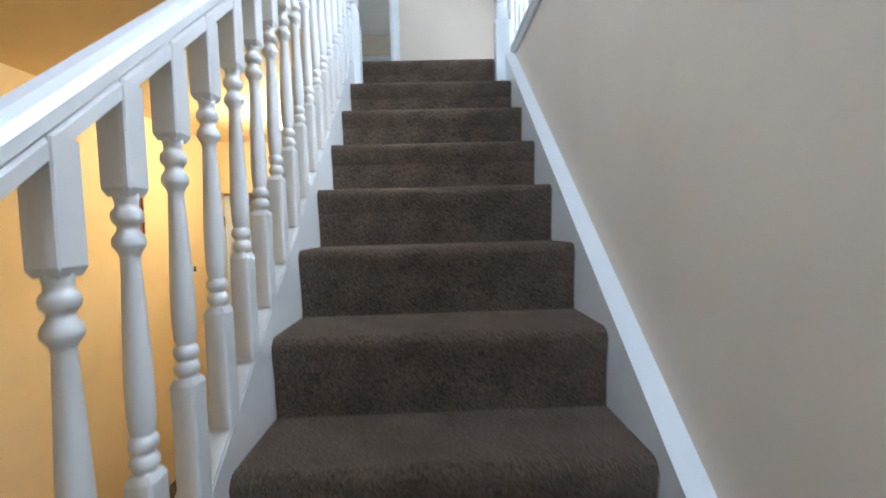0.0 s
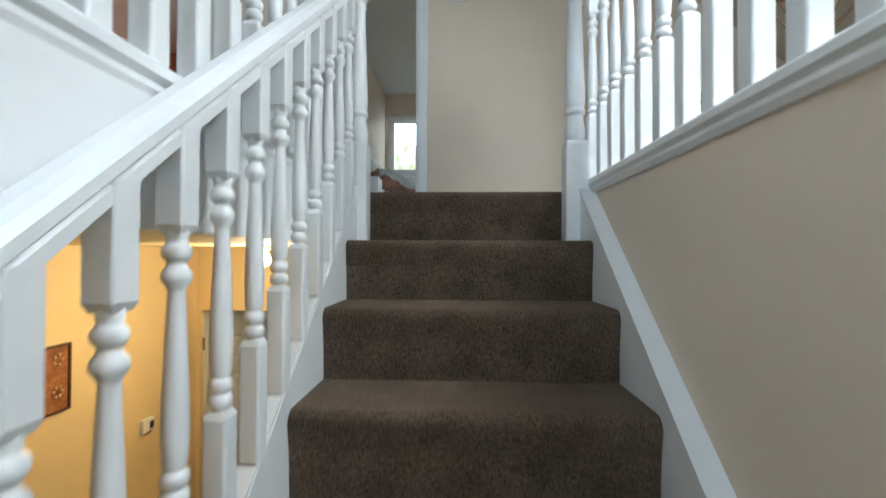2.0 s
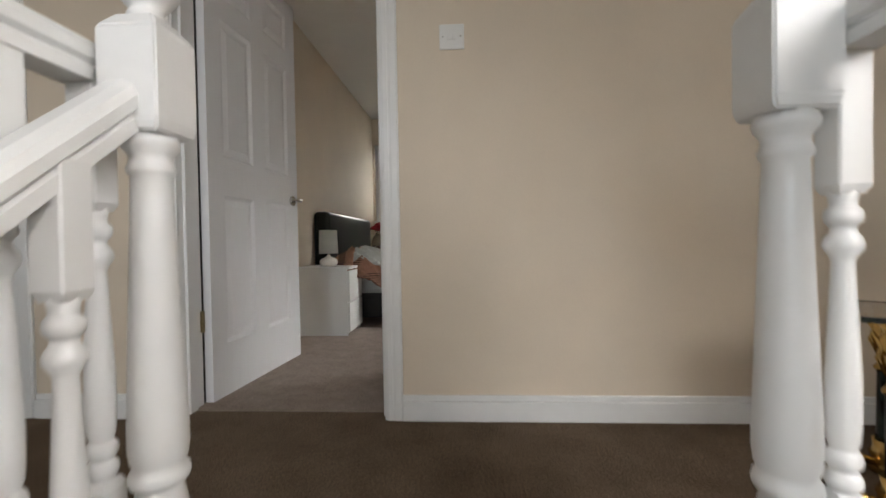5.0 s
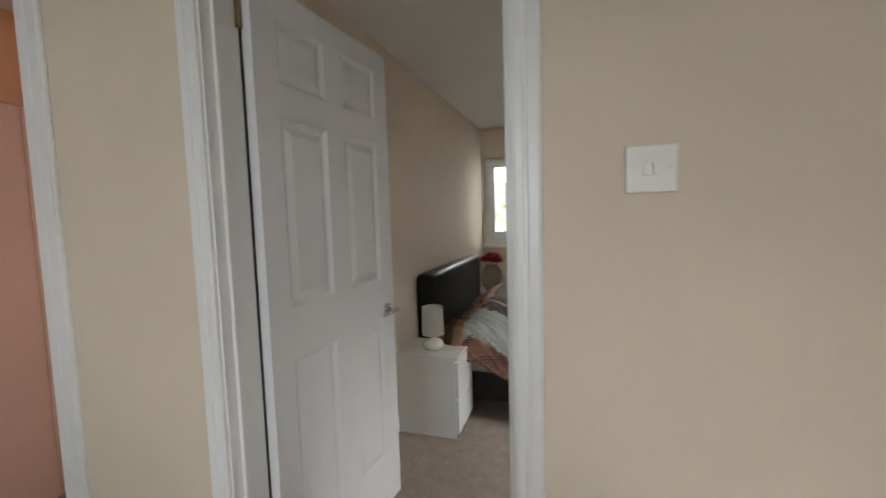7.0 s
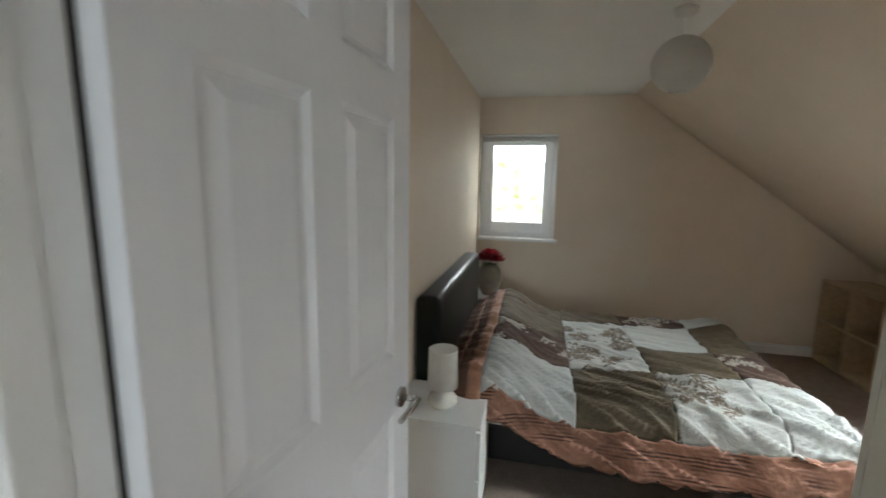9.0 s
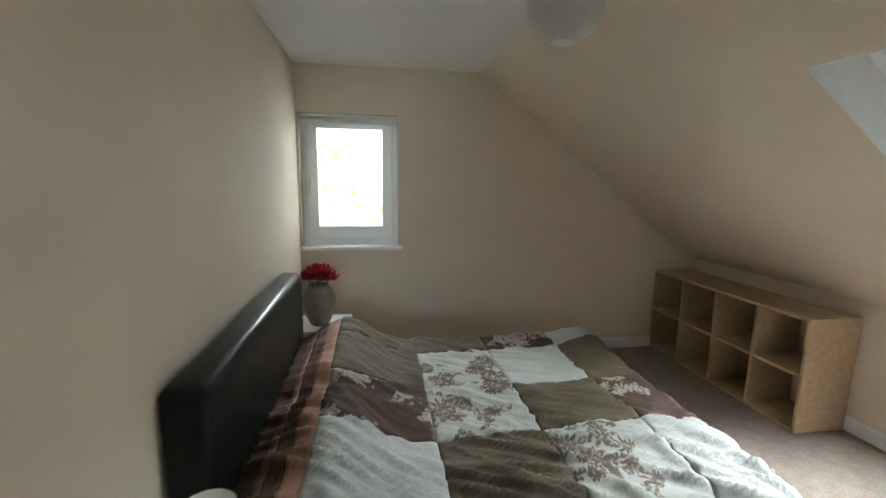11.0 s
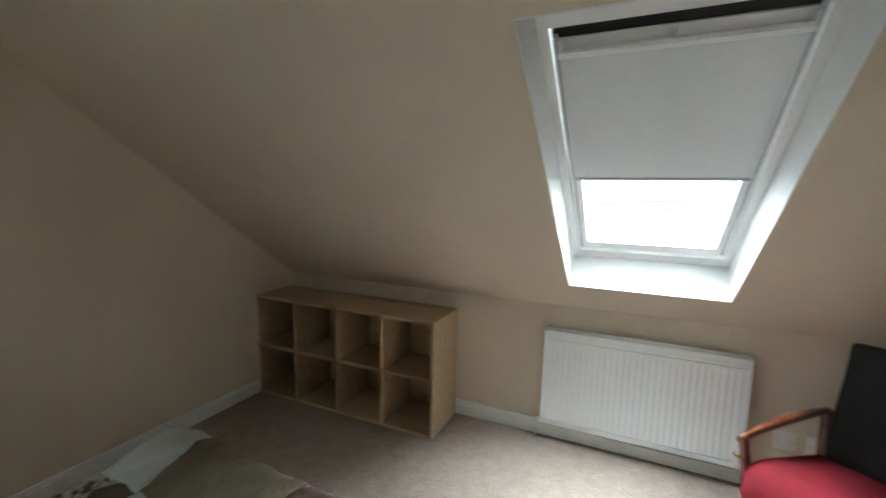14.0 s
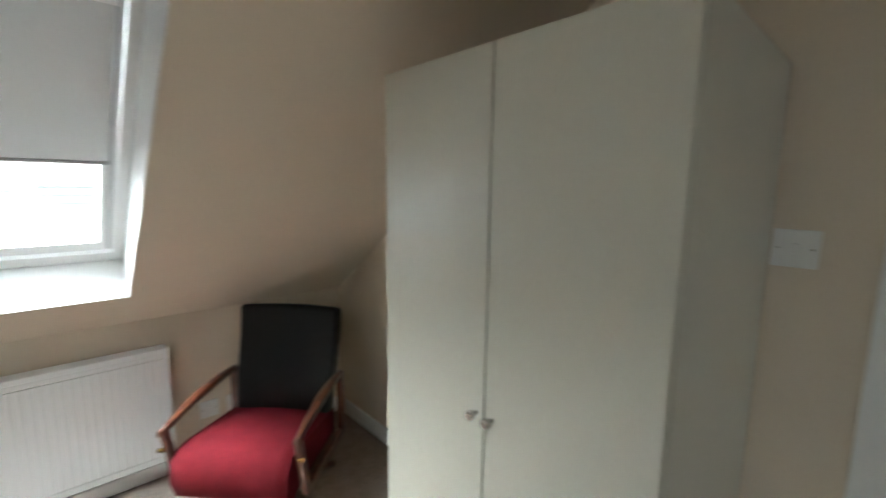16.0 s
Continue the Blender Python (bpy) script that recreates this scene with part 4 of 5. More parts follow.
vase = thing("flower_vase", (-0.615, 4.235, 0.47), "grey stone vase of crimson flowers on the nightstand", "vase")
bm = bmesh.new()
lathe(bm, [(0.056, 0), (0.06, 0.004), (0.083, 0.055), (0.103, 0.12), (0.107, 0.165), (0.097, 0.21), (0.075, 0.245), (0.06, 0.255), (0.064, 0.263), (0.055, 0.264), (0.05, 0.24)], 28)
part("pot", bm, M_vase, vase)
rnd = random.Random(5)
for k in range(9):
    a = k * 2.4
    rr = 0.0 if k == 0 else 0.036 if k < 4 else 0.058 + 0.015 * rnd.random()
    c = Vector((rr * math.cos(a), rr * math.sin(a), (0.335 if k < 4 else 0.295) + 0.02 * rnd.random()))
    bm = bmesh.new()
    for ring, (count, length, tilt) in enumerate(((6, 0.08, 0.35), (5, 0.066, 0.8), (4, 0.045, 1.2))):
        for j in range(count):
            b = 2 * math.pi * j / count + ring * 0.5 + rnd.random() * 0.3
            d, side = Vector((math.cos(b), math.sin(b), 0)), Vector((-math.sin(b), math.cos(b), 0))
            up = Vector((0, 0, 1))
            p0, p1, p2 = c, c + length * 0.6 * (d * math.cos(tilt * .6) + up * math.sin(tilt * .6)), c + length * (d * math.cos(tilt) + up * math.sin(tilt))
            w = length * 0.42
            vs = [bm.verts.new(p) for p in (p0 - side * w * .2, p0 + side * w * .2, p1 + side * w - up * .004, p2 + side * w * .4, p2 - side * w * .4, p1 - side * w - up * .004)]
            mid = bm.verts.new(p1 + up * 0.006)
            for i in range(6):
                bm.faces.new((vs[i], vs[(i + 1) % 6], mid))
    bmesh.ops.solidify(bm, geom=bm.faces, thickness=0.0012)
    f = part("flower", bm, M_flower, vase)
    bm = bmesh.new()
    tube(bm, [(c.x * 0.25, c.y * 0.25, 0.14), (c.x * .7, c.y * .7, 0.24), tuple(c)], 0.003, 6)
    part("stalk", bm, mat("flower_stalk", (0.06, 0.1, 0.03), 0.7, bump=0) if k == 0 else bpy.data.materials["flower_stalk"], vase)

pend = thing("pendant_lamp", (0.35, 2.84, 0), "round white paper pendant lampshade under the ceiling", "lamp")
R = 0.122
bm = bmesh.new()
lathe(bm, [(R * math.sin(radians(a)) * (1.0 + 0.012 * (k % 2)), 1.955 - R * math.cos(radians(a))) for k, a in enumerate(range(20, 170, 5))], 36)
for f in [f for f in bm.faces if len(f.verts) > 6]:
    bm.faces.remove(f)
bmesh.ops.solidify(bm, geom=bm.faces, thickness=0.0012)
part("shade", bm, M_paper, pend)
bm = bmesh.new()
tube(bm, [(0, 0, 2.18), (0, 0, 2.05)], 0.003, 6)
part("cord", bm, M_plastic, pend)
bm = bmesh.new()
lathe(bm, [(0.02, 2.15), (0.045, 2.165), (0.05, 2.1895)], 20)
part("ceiling_rose", bm, M_plastic, pend)
bm = bmesh.new()
lathe(bm, [(0.004, 1.93), (0.022, 1.955), (0.026, 1.975), (0.016, 2.005), (0.013, 2.04), (0.011, 2.06)], 14)
part("bulb", bm, M_ceramic, pend)

# ---- bed ----
bed = thing("bed", (0, 0, 0.002), "double bed with a padded black leather headboard", "bed")
BY0, BY1 = 2.56, 3.965
bm = bmesh.new()
box(bm, -0.795, -0.668, BY0, BY1, 0.06, 0.876, 0.036, 4)
for f in bm.faces:
    f.smooth = True
part("headboard", bm, M_green_leather, bed, "padded black leather headboard")
bm = bmesh.new()
box(bm, -0.672, 1.04, BY0 + 0.05, BY1 - 0.05, 0.05, 0.24, 0.012)
part("base", bm, M_dark, bed, "dark bed base")
for x, y in ((-0.6, 2.68), (-0.6, 3.85), (0.98, 2.68), (0.98, 3.85)):
    part("leg", B(x - 0.03, x + 0.03, y - 0.03, y + 0.03, 0, 0.06, bevel=0.004), M_dark, bed)
part("mattress", B(-0.67, 1.06, BY0 + 0.03, BY1 - 0.03, 0.24, 0.41, bevel=0.03), Q_white, bed)

# quilt: a cloth over mattress and pillows that hangs down near side and foot
XS = [-0.668, -0.60, -0.575, -0.515, -0.45, -0.03, 0.378, 0.79, 1.10]
YS = [2.40, 2.91, 3.31, 3.73, 3.90]


def fine_steps(marks, step):
    out = []
    for a, b in zip(marks, marks[1:]):
        k = max(1, round((b - a) / step))
        out += [a + (b - a) * j / k for j in range(k)]
    return out + [marks[-1]]


NEAR, FOOT, FARY = 2.47, 1.08, 3.975      # edges where the cloth turns down
us = fine_steps(XS + [1.36], 0.0125)
vs_ = fine_steps([2.225] + YS + [4.0, 4.17], 0.0125)


def cloth(u, v):
    """The cloth's place: u along the bed, v across it; past the edges it hangs."""
    x, y = u, v
    pillow = 0.14 * math.exp(-((u + 0.42) / 0.2) ** 2) * (1 - 0.35 * math.exp(-((v - 3.22) / 0.09) ** 2))
    z = 0.455 + pillow + 0.012 * math.sin(u * 3.1) * math.cos(v * 4.3)
    z += 0.022 * (noise.noise(Vector((u * 3.0, v * 3.0, 0.3)))) + 0.008 * noise.noise(Vector((u * 11 + v * 6, v * 4, 1.7)))
    z += 0.045 * math.exp(-((u - 0.98) / 0.16) ** 2 - ((v - 3.78) / 0.24) ** 2)
    z += 0.007 * math.sin(v * 75 + 4 * noise.noise(Vector((u * 4, v * 3, 7)))) * math.exp(-((u - 0.92) / 0.13) ** 2 - ((v - 3.5) / 0.22) ** 2)
    # pulled folds run aslant towards the near corner of the foot
    bend = 0.5 * noise.noise(Vector((u * 2.1, v * 2.1, 11.0)))
    crease = noise.noise(Vector((u * 6 + v * 11 + bend, (v - u) * 1.2, 4.2)))
    crease2 = noise.noise(Vector((u * 13 + v * 21 + 2 * bend, (v - u) * 2.2, 9.2)))
    near_side = 0.45 + 0.55 / (1 + math.exp((v - 3.1) * 6))
    z += near_side * (0.028 * max(0, 1 - abs(crease) * 5) + 0.014 * max(0, 1 - abs(crease2) * 5) ** 1.5)
    du, dv = 1.12 - u, v - 2.36
    far = math.hypot(du, dv)
    rays = noise.noise(Vector((math.atan2(dv, du) * 6.5, far * 1.3, 3.1)))
    z += 0.028 * max(0, 1 - abs(rays) * 4) * math.exp(-(far / 0.42) ** 2) * min(1, far / 0.15)
    if u < XS[4]:
        z += 0.006 * noise.noise(Vector((u * 16, v * 42, 2.0)))
    for seam in XS[4:8]:
        z -= 0.006 * math.exp(-((u - seam) / 0.012) ** 2)
    for seam in YS[1:4]:
        z -= 0.006 * math.exp(-((v - seam) / 0.012) ** 2)
    edge = 0.07
    drop = NEAR + edge - v
    if drop > 0:
        a = min(drop / edge, math.pi / 2)
        sway = 0.006 * math.sin(u * 17 + 2 * math.sin(u * 5)) + 0.012 * noise.noise(Vector((u * 9, 3.0, v * 3)))
        y = NEAR + edge - edge * math.sin(a) + sway * min(1, drop * 3.5) - 0.16 * max(0, drop - 0.1) - 0.06 * max(0, u - 0.6) * min(1, drop * 4) - 0.045 * math.exp(-((u + 0.52) / 0.17) ** 2) * min(1, drop * 7)
        z += -edge * (1 - math.cos(a)) - max(0, drop - edge * math.pi / 2) * (0.86 + 0.1 * math.sin(u * 3.3 + 0.4))
    fall = u - (FOOT - edge)
    if fall > 0:
        a = min(fall / edge, math.pi / 2)
        x = FOOT - edge + edge * math.sin(a) + 0.012 * math.sin(v * 19) * min(1, fall * 2) + 0.1 * max(0, fall - 0.1)
        z += -edge * (1 - math.cos(a)) - max(0, fall - edge * math.pi / 2)
    over = v - (FARY - edge)
    if over > 0:
        a = min(over / edge, math.pi / 2)
        y = FARY - edge + edge * math.sin(a)
        z += -edge * (1 - math.cos(a)) - max(0, over - edge * math.pi / 2)
    if drop > 0 and fall > 0:
        z = max(z, 0.455 - max(drop, fall) - 0.02)
    return (x, y, max(z, 0.09))


def patch_of(u, v):
    """Which cloth lies at u, v: 0 olive, 1 white, 2 white floral, 3 brown floral, 4 copper drape, 5 copper, 6 lined brown; and its patch."""
    if u < XS[4]:
        k = sum(u > x for x in XS[1:4])
        return (6, 5, 6, 5)[k], ("band", k)
    if v < YS[0] or u > 1.2:
        return 4, ("drape", 0 if v < YS[0] else 1)
    col = sum(u > x for x in XS[5:8])
    row = sum(v > y for y in YS[1:4])
    return [[1, 3, 0, 0], [0, 2, 2, 0], [2, 0, 1, 3], [1, 3, 0, 1]][col][row], (col, row)


quilt_mats = [Q_olive, Q_white, Q_floral, Q_dark, Q_copper, Q_plain_copper, Q_brown]
quilt = thing("quilt", (0, 0, 0), "rumpled patchwork quilt in olive, white and copper on the bed", "quilt")
patches = {}
for i in range(len(us) - 1):
    for j in range(len(vs_) - 1):
        c, key = patch_of((us[i] + us[i + 1]) / 2, (vs_[j] + vs_[j + 1]) / 2)
        patches.setdefault((key, c), []).append((i, j))
lifted = {(i, j): cloth(us[i], vs_[j]) for i in range(len(us)) for j in range(len(vs_))}
for (key, c), cells in patches.items():
    bm = bmesh.new()
    seen = {}
    for i, j in cells:
        corner = []
        for ij in ((i, j), (i + 1, j), (i + 1, j + 1), (i, j + 1)):
            if ij not in seen:
                seen[ij] = bm.verts.new(lifted[ij])
            corner.append(seen[ij])
        bm.faces.new(corner).smooth = True
    bmesh.ops.recalc_face_normals(bm, faces=bm.faces)
    if sum(f.normal.z for f in bm.faces) < 0:
        bmesh.ops.reverse_faces(bm, faces=bm.faces)
    me = bpy.data.meshes.new("patch")
    bm.to_mesh(me)
    bm.free()
    me.materials.append(quilt_mats[c])
    ob = part("drape" if key[0] == "drape" else "band" if key[0] == "band" else "patch", me, None, quilt)
    mod = ob.modifiers.new("thickness", "SOLIDIFY")
    mod.thickness, mod.offset = 0.012, -1.0
for k, (y, w) in enumerate(((2.90, 0.6), (3.56, 0.6))):
    bm = bmesh.new()
    bmesh.ops.create_uvsphere(bm, u_segments=20, v_segments=12, radius=1.0)
    for v in bm.verts:
        v.co = Vector((math.copysign(abs(v.co.x) ** 0.7, v.co.x) * 0.16, math.copysign(abs(v.co.y) ** 0.7, v.co.y) * w / 2, v.co.z * 0.055 + 0.05))
    for f in bm.faces:
        f.smooth = True
    p = tagged(new("pillow", mesh_of("pillow", bm, Q_white)), "white pillow under the quilt", "pillow", "pillows on the bed")
    p.matrix_world = pose(-0.44, y, 0.413)

# ---- armchair ----
chair = thing("armchair", (1.985, 1.60, 0.002), "low armchair with black leather back, red seat and wooden arms", "armchair", rz=42.4)
bm = bmesh.new()
box(bm, -0.245, 0.245, -0.045, 0.045, 0, 0.50, 0.022, 3)
bmesh.ops.subdivide_edges(bm, edges=[e for e in bm.edges if e.calc_length() > 0.2], cuts=6, use_grid_fill=True)
for v in bm.verts:
    t = v.co.z / 0.5
    v.co.x *= 0.92 + 0.08 * t
    v.co.y += 0.01 * math.sin(t * 7) + 0.012 * noise.noise(Vector((v.co.x * 7, v.co.z * 5, 1)))
    v.co.z += 0.012 * math.cos(v.co.x * 6) * t
for f in bm.faces:
    f.smooth = True
back = part("backrest", bm, M_leather, chair, "black leather back cushion")
back.matrix_local = pose(0, -0.165, 0.305, 13)
bm = bmesh.new()
outline = [(-0.2, 0.0), (-0.2, 0.11), (-0.1, 0.128), (0.1, 0.142), (0.2, 0.15), (0.265, 0.145), (0.3, 0.12), (0.315, 0.08), (0.312, 0.03), (0.29, -0.02), (0.26, -0.035), (0.2, -0.01)]
for k in range(9):
    x = -0.225 + 0.45 * k / 8
    puff = 0.02 * math.cos((k - 4) / 4 * 1.3)
    ring = [bm.verts.new((x, y + (puff * 0.4 if y > 0.25 else 0), z + (puff if z > 0.09 else 0) + 0.004 * noise.noise(Vector((x * 9, y * 9, 2))))) for y, z in outline]
    if k:
        for a in range(len(outline)):
            b = (a + 1) % len(outline)
            bm.faces.new((last[a], last[b], ring[b], ring[a])).smooth = True
    else:
        bm.faces.new(ring)
    last = ring
bm.faces.new(list(reversed(last)))
seat = part("seat", bm, M_red, chair, "red wool seat cushion with a rolled front")
seat.matrix_local = pose(0, 0, 0.205, 3)
for s in (-1, 1):
    bm = bmesh.new()
    tube(bm, [(s * 0.226, y, z + 0.006) for y, z in outline[1:9]], 0.004, 6)
    part("piping", bm, M_red, seat)
for s in (-1, 1):
    x = s * 0.262
    bm = bmesh.new()
    n = 14
    ring = []
    for k in range(n):
        t = k / (n - 1)
        y = -0.20 + 0.50 * t
        z = 0.50 + 0.016 * math.sin(t * 3) - 0.05 * t ** 1.5
        w = 0.010 + 0.010 * math.sin(math.pi * min(1, t * 1.1))
        ring.append([bm.verts.new(p) for p in ((x - w, y, z - .012), (x + w, y, z - .012), (x + w, y, z + .006), (x + w * .5, y, z + .012), (x - w * .5, y, z + .012), (x - w, y, z + .006))])
    for a, b in zip(ring, ring[1:]):
        for k in range(6):
            bm.faces.new((a[k], a[(k + 1) % 6], b[(k + 1) % 6], b[k])).smooth = True
    bm.faces.new(ring[0])
    bm.faces.new(list(reversed(ring[-1])))
    part("armrest", bm, M_teak, chair, "varnished red-brown wooden arm")
    bm = bmesh.new()
    prism(bm, [(0.2, 0.2), (0.24, 0.2), (0.292, 0.445), (0.262, 0.455)], "x", x - 0.013, x + 0.013)
    bmesh.ops.bevel(bm, geom=list(bm.edges), offset=0.004, segments=1, affect="EDGES")
    part("front_post", bm, M_teak, chair, "varnished red-brown wooden post")
    bm = bmesh.new()
    prism(bm, [(-0.22, 0.2), (-0.18, 0.2), (-0.175, 0.50), (-0.21, 0.50)], "x", x - 0.013, x + 0.013)
    part("rear_post", bm, M_teak, chair, "varnished red-brown wooden post")
    part("side_rail", B(x - 0.012, x + 0.012, -0.2, 0.225, 0.185, 0.225, bevel=0.004), M_teak, chair, "varnished red-brown wooden rail")
    bm = bmesh.new()
    tube(bm, [(s * 0.262, 0.285, 0.378), (s * 0.285, 0.285, 0.378)], 0.008, 10)
    part("bolt", bm, M_brass, chair, "brass bolt")
part("seat_frame", B(-0.25, 0.25, -0.19, 0.18, 0.17, 0.205, bevel=0.005), M_teak, chair)
bm = bmesh.new()
lathe(bm, [(0.035, 0.02), (0.028, 0.05), (0.026, 0.15), (0.05, 0.172)], 16)
part("pedestal", bm, M_teak, chair, "dark wooden pedestal")
for k in range(4):
    a = radians(45 + 90 * k)
    bm = bmesh.new()
    tube(bm, [(0.02 * math.cos(a), 0.02 * math.sin(a), 0.07), (0.14 * math.cos(a), 0.14 * math.sin(a), 0.055), (0.3 * math.cos(a), 0.3 * math.sin(a), 0.016)], [0.03, 0.03, 0.016], 8)
    part("foot", bm, M_teak, chair, "red-brown wooden foot")

# ---- right landing: corner console with ornaments ----
con = thing("console_table", (1.30, 0.37, 0.0), "glass and brass console table with dark marble columns", "console table", rz=-39)
CL, CD, CH = 0.95, 0.3, 0.445
top = part("top", B(-0.03, CL, -0.02, CD, CH - 0.01, CH, bevel=0.002), M_glass, con, "glass top with a dark edge")
bm = bmesh.new()
for a in ((-0.032, CL + 0.002, -0.023, -0.018), (-0.032, CL + 0.002, CD, CD + 0.005)):
    box(bm, *a, CH - 0.012, CH + 0.001)
part("edge", bm, M_marble, top)

for x in (0.03, CL - 0.06):
    for y in (0.02, CD - 0.04):
        bm = bmesh.new()
        lathe(bm, [(0.026, 0.085), (0.024, 0.1), (0.022, 0.26), (0.025, 0.275)], 16, at=(x, y, 0))
        col = part("column", bm, M_marble, con, "dark green marble column")
        bm = bmesh.new()
        lathe(bm, [(0.027, 0.27), (0.03, 0.278), (0.02, 0.29), (0.016, 0.33), (0.024, 0.36), (0.034, 0.395), (0.024, 0.41), (0.032, 0.425), (0.03, 0.434)], 14, at=(x, y, 0))
        for j in range(6):
            a = j * math.pi / 3
            tube(bm, [(x + .014 * math.cos(a), y + .014 * math.sin(a), .3), (x + .032 * math.cos(a), y + .032 * math.sin(a), .35), (x + .026 * math.cos(a), y + .026 * math.sin(a), .375), (x + .044 * math.cos(a), y + .044 * math.sin(a), .41)], [.005, .008, .006, .003], 6)
        part("capital", bm, M_brass, col, "ornate brass leaf capital")
        bm = bmesh.new()
        lathe(bm, [(0.04, 0.0), (0.042, 0.02), (0.034, 0.035), (0.04, 0.05), (0.03, 0.065), (0.032, 0.085)], 14, at=(x, y, 0))
        tube(bm, [(x - .03, y - .03, .03), (x - .06, y - .05, .045), (x - .075, y - .06, .012)], [.01, .012, .016], 8)
        part("foot", bm, M_brass, col, "brass claw foot")
for z in (0.28, 0.338):
    bm = bmesh.new()
    tube(bm, [(0.03, -0.005, z), (CL - 0.06, -0.005, z)], 0.006, 8)
    tube(bm, [(0.03, CD - 0.02, z), (CL - 0.06, CD - 0.02, z)], 0.006, 8)
    part("rail", bm, M_brass, con, "brass rail")
part("plinth", B(0.06, CL - 0.09, 0.0, CD - 0.02, 0.002, 0.05, bevel=0.004), M_marble, con)
bm = bmesh.new()
tube(bm, [(0.03, -0.004, 0.062), (CL - 0.06, -0.004, 0.062)], 0.007, 8)
part("rail", bm, M_brass, con, "brass rail")

orn = thing("figurine", (1.46, 0.34, CH + 0.001), "small dark metal animal figurine on the console table", "ornament")
bm = bmesh.new()
box(bm, -0.06, 0.06, -0.03, 0.03, 0, 0.012, 0.003)
for p, q, r in (((-.035, 0, .05), (.04, 0, .055), .02), ((.04, 0, .055), (.062, 0, .082), .013), ((-.03, .01, .05), (-.035, .012, .01), .007), ((.03, .01, .05), (.035, .012, .01), .007), ((-.03, -.01, .05), (-.022, -.012, .01), .007), ((.03, -.01, .05), (.024, -.012, .01), .007), ((-.035, 0, .055), (-.055, 0, .075), .006)):
    tube(bm, [p, tuple((Vector(p) + Vector(q)) / 2), q], [r * .8, r, r * .8], 10)
ob = part("body", bm, M_oldbrass, orn)

dried = thing("dried_arrangement", (1.80, 0.06, CH + 0.001), "dark vase of brown dried leaves and seed heads on the console", "dried flowers")
bm = bmesh.new()
lathe(bm, [(0.035, 0), (0.05, 0.03), (0.055, 0.07), (0.035, 0.12), (0.025, 0.14), (0.03, 0.15)], 20)
part("pot", bm, M_marble, dried, "dark glazed pot")
rnd = random.Random(11)
for k in range(16):
    a, lean = rnd.uniform(0, 6.28), rnd.uniform(0.15, 0.75)
    ln = rnd.uniform(0.22, 0.42)
    d = Vector((math.cos(a) * math.sin(lean), math.sin(a) * math.sin(lean), math.cos(lean)))
    side = d.cross(Vector((0, 0, 1))).normalized()
    bm = bmesh.new()
    base = Vector((0, 0, 0.13))
    tip = base + d * ln
    tube(bm, [tuple(base), tuple(base + d * ln * 0.6 + Vector((0, 0, 0.01))), tuple(tip)], 0.0022, 5)
    ws = rnd.uniform(0.025, 0.055)
    row = [bm.verts.new(tip - d * 0.02)]
    fan = [bm.verts.new(tip + d * (0.09 * math.cos(q)) + side * ws * 1.5 * math.sin(q) + Vector((0, 0, 0.008 * (j % 2)))) for j, q in enumerate([-1.2, -0.8, -0.4, 0, 0.4, 0.8, 1.2])]
    for p, q in zip(fan, fan[1:]):
        bm.faces.new((row[0], p, q))
    part("leaf", bm, M_dried, dried)

# ---- next room and hall ----
# cupboard and boxing are added: they stand for an unidentified pinkish surface
structure("wall_over_cupboard", B(FAR_X + 0.022, -2.1, 1.0, 1.5, 1.795, CEIL_Z - 0.002), M_orange, "orange boxing added above the salmon box", "wall")
cup = thing("cupboard", (-3.37, 1.0, 0.0), "tall salmon box with two fronts, added in the next room", "cupboard")
part("body", B(0, 1.27, 0, 0.5, 0, 1.79, bevel=0.004), M_pink, cup)
for k in range(2):
    part("door", B(1.271, 1.289, 0.002 + 0.25 * k, 0.248 + 0.25 * k, 0.03, 1.78, bevel=0.003), M_pink, cup)

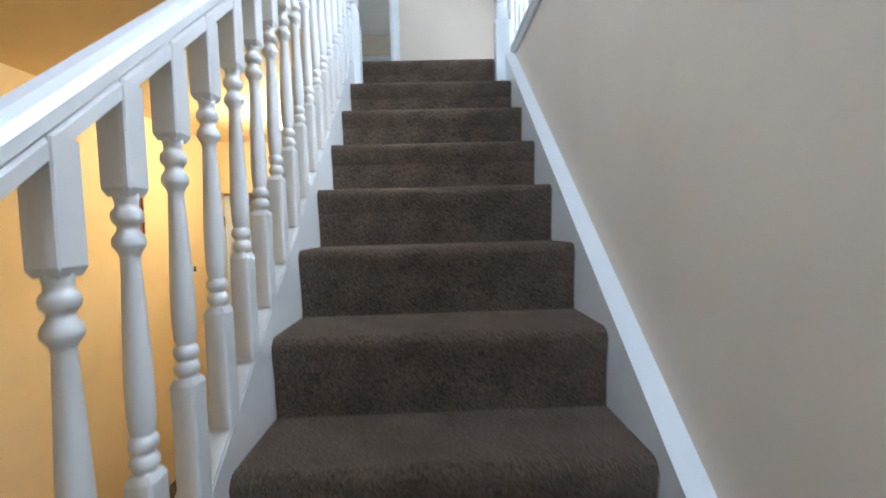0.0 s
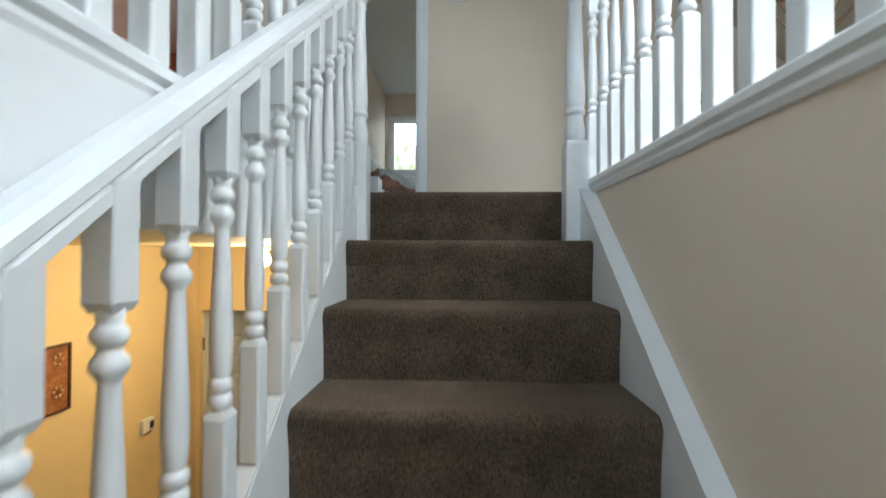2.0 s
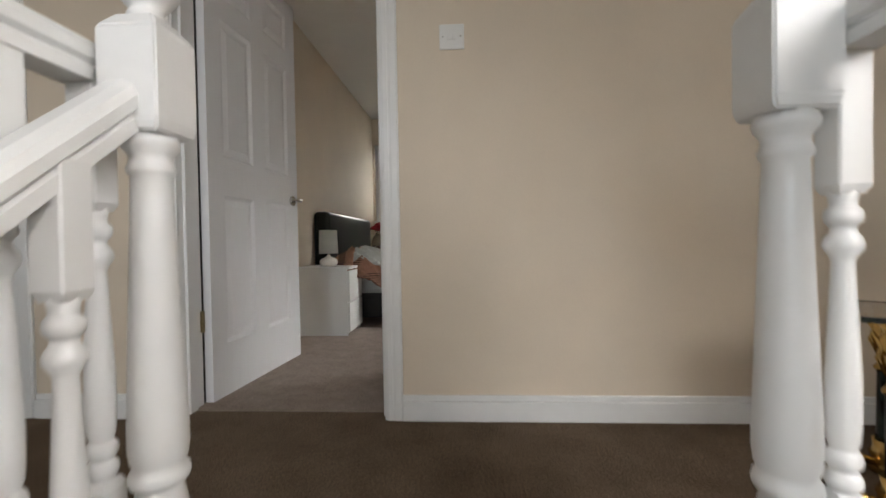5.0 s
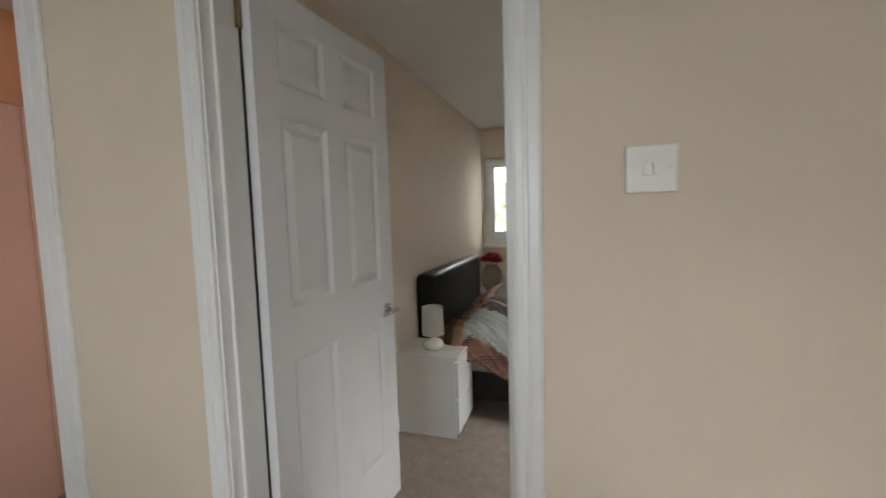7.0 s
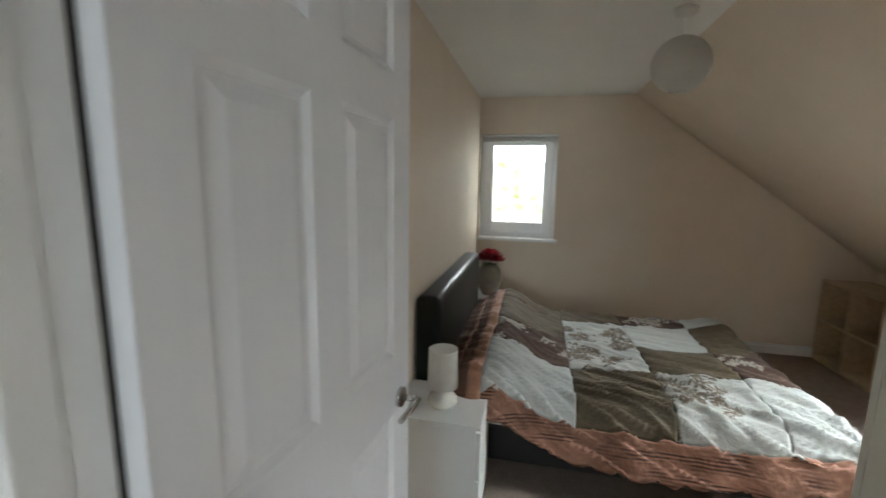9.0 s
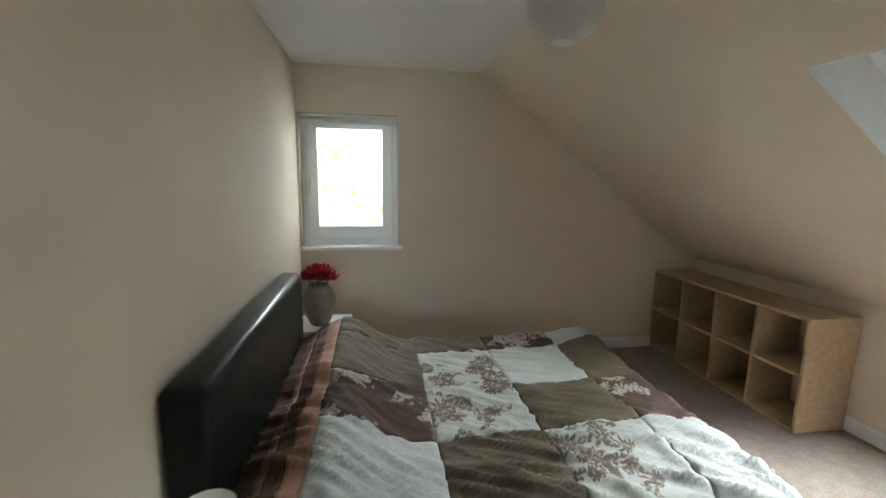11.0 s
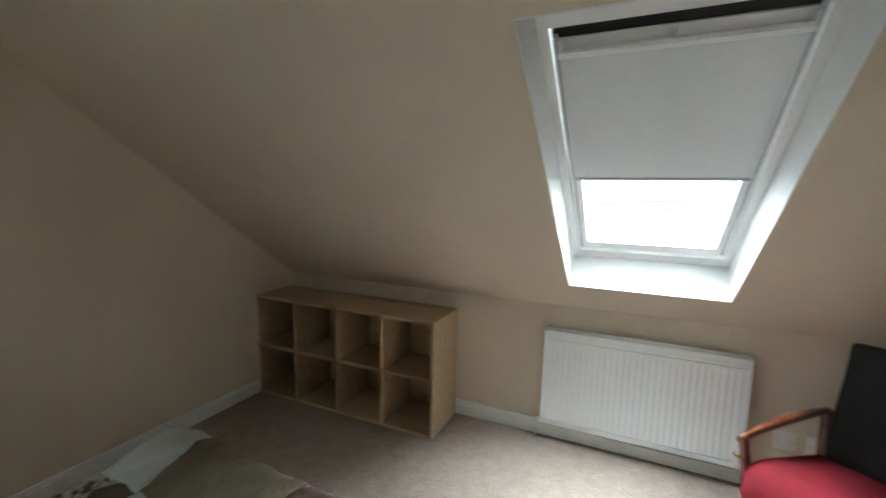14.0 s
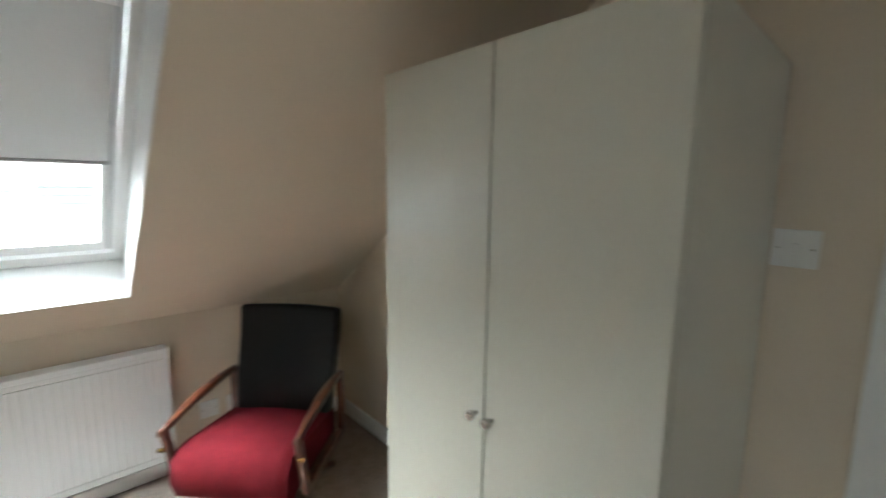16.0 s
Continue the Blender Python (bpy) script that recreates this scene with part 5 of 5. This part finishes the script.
th = thing("thermostat", (HALL_X + 0.001, 0.70, -1.27), "small white room thermostat on the yellow wall", "thermostat", rz=90)
part("case", B(-0.045, 0.045, -0.028, 0, -0.04, 0.04, bevel=0.006), M_plastic, th)
part("dial", B(0.005, 0.035, -0.032, -0.028, -0.02, 0.02, bevel=0.002), M_dark, th)
pic = thing("relief_plaque", (HALL_X + 0.001, 0.126, -0.835), "small copper brown relief plaque on the yellow wall", "plaque", rz=90)
bm = bmesh.new()
for x0, x1, z0, z1 in ((-0.078, -0.066, -0.155, 0.155), (0.066, 0.078, -0.155, 0.155), (-0.066, 0.066, -0.155, -0.143), (-0.066, 0.066, 0.143, 0.155)):
    box(bm, x0, x1, -0.02, 0, z0, z1, 0.002)
part("frame", bm, M_art, pic)
part("board", B(-0.067, 0.067, -0.012, -0.003, -0.144, 0.144), M_foil, pic, "copper brown board")
M_pale = mat("pale_relief", (0.62, 0.36, 0.17), 0.5, var=0.3, scale=40, bump=0.2)
for cz, k in ((0.085, 5), (-0.06, 6)):
    bm = bmesh.new()
    for j in range(k):
        a = 2 * math.pi * j / k
        lathe(bm, [(0.002, 0), (0.011, 0.004), (0.002, 0.008)], 8, at=(0.024 * math.cos(a) * 0.8, 0, 0))
        for v in list(bm.verts)[-24:]:
            v.co = Vector((v.co.x + 0.012, -0.012 - v.co.z, v.co.y + cz + 0.024 * math.sin(a)))
    part("relief", bm, M_pale, pic, "pale raised flower")
hl = thing("ceiling_lamp", (-0.6, 0.3, -0.221), "small lit lamp under the yellow hall ceiling", "lamp")
bm = bmesh.new()
lathe(bm, [(0.055, -0.02), (0.06, -0.012), (0.06, 0.0)], 24)
part("rose", bm, M_plastic, hl)
M_lit = bpy.data.materials.new("lit_bulb")
M_lit.use_nodes = True
M_lit.node_tree.nodes["Principled BSDF"].inputs["Emission Color"].default_value = (1.0, 0.82, 0.5, 1)
M_lit.node_tree.nodes["Principled BSDF"].inputs["Emission Strength"].default_value = 8.0
bm = bmesh.new()
lathe(bm, [(0.006, -0.1), (0.022, -0.092), (0.03, -0.072), (0.024, -0.048), (0.014, -0.032), (0.014, -0.019)], 18)
part("bulb", bm, M_lit, hl, "glowing warm bulb")

# added board widens the bedroom door casing on the room side
structure("trim_door_side", B(0.153, 0.212, ROOM_Y, ROOM_Y + 0.012, 0.002, 2.0, bevel=0.002), M_white, "white painted board added to widen the door casing", "trim")
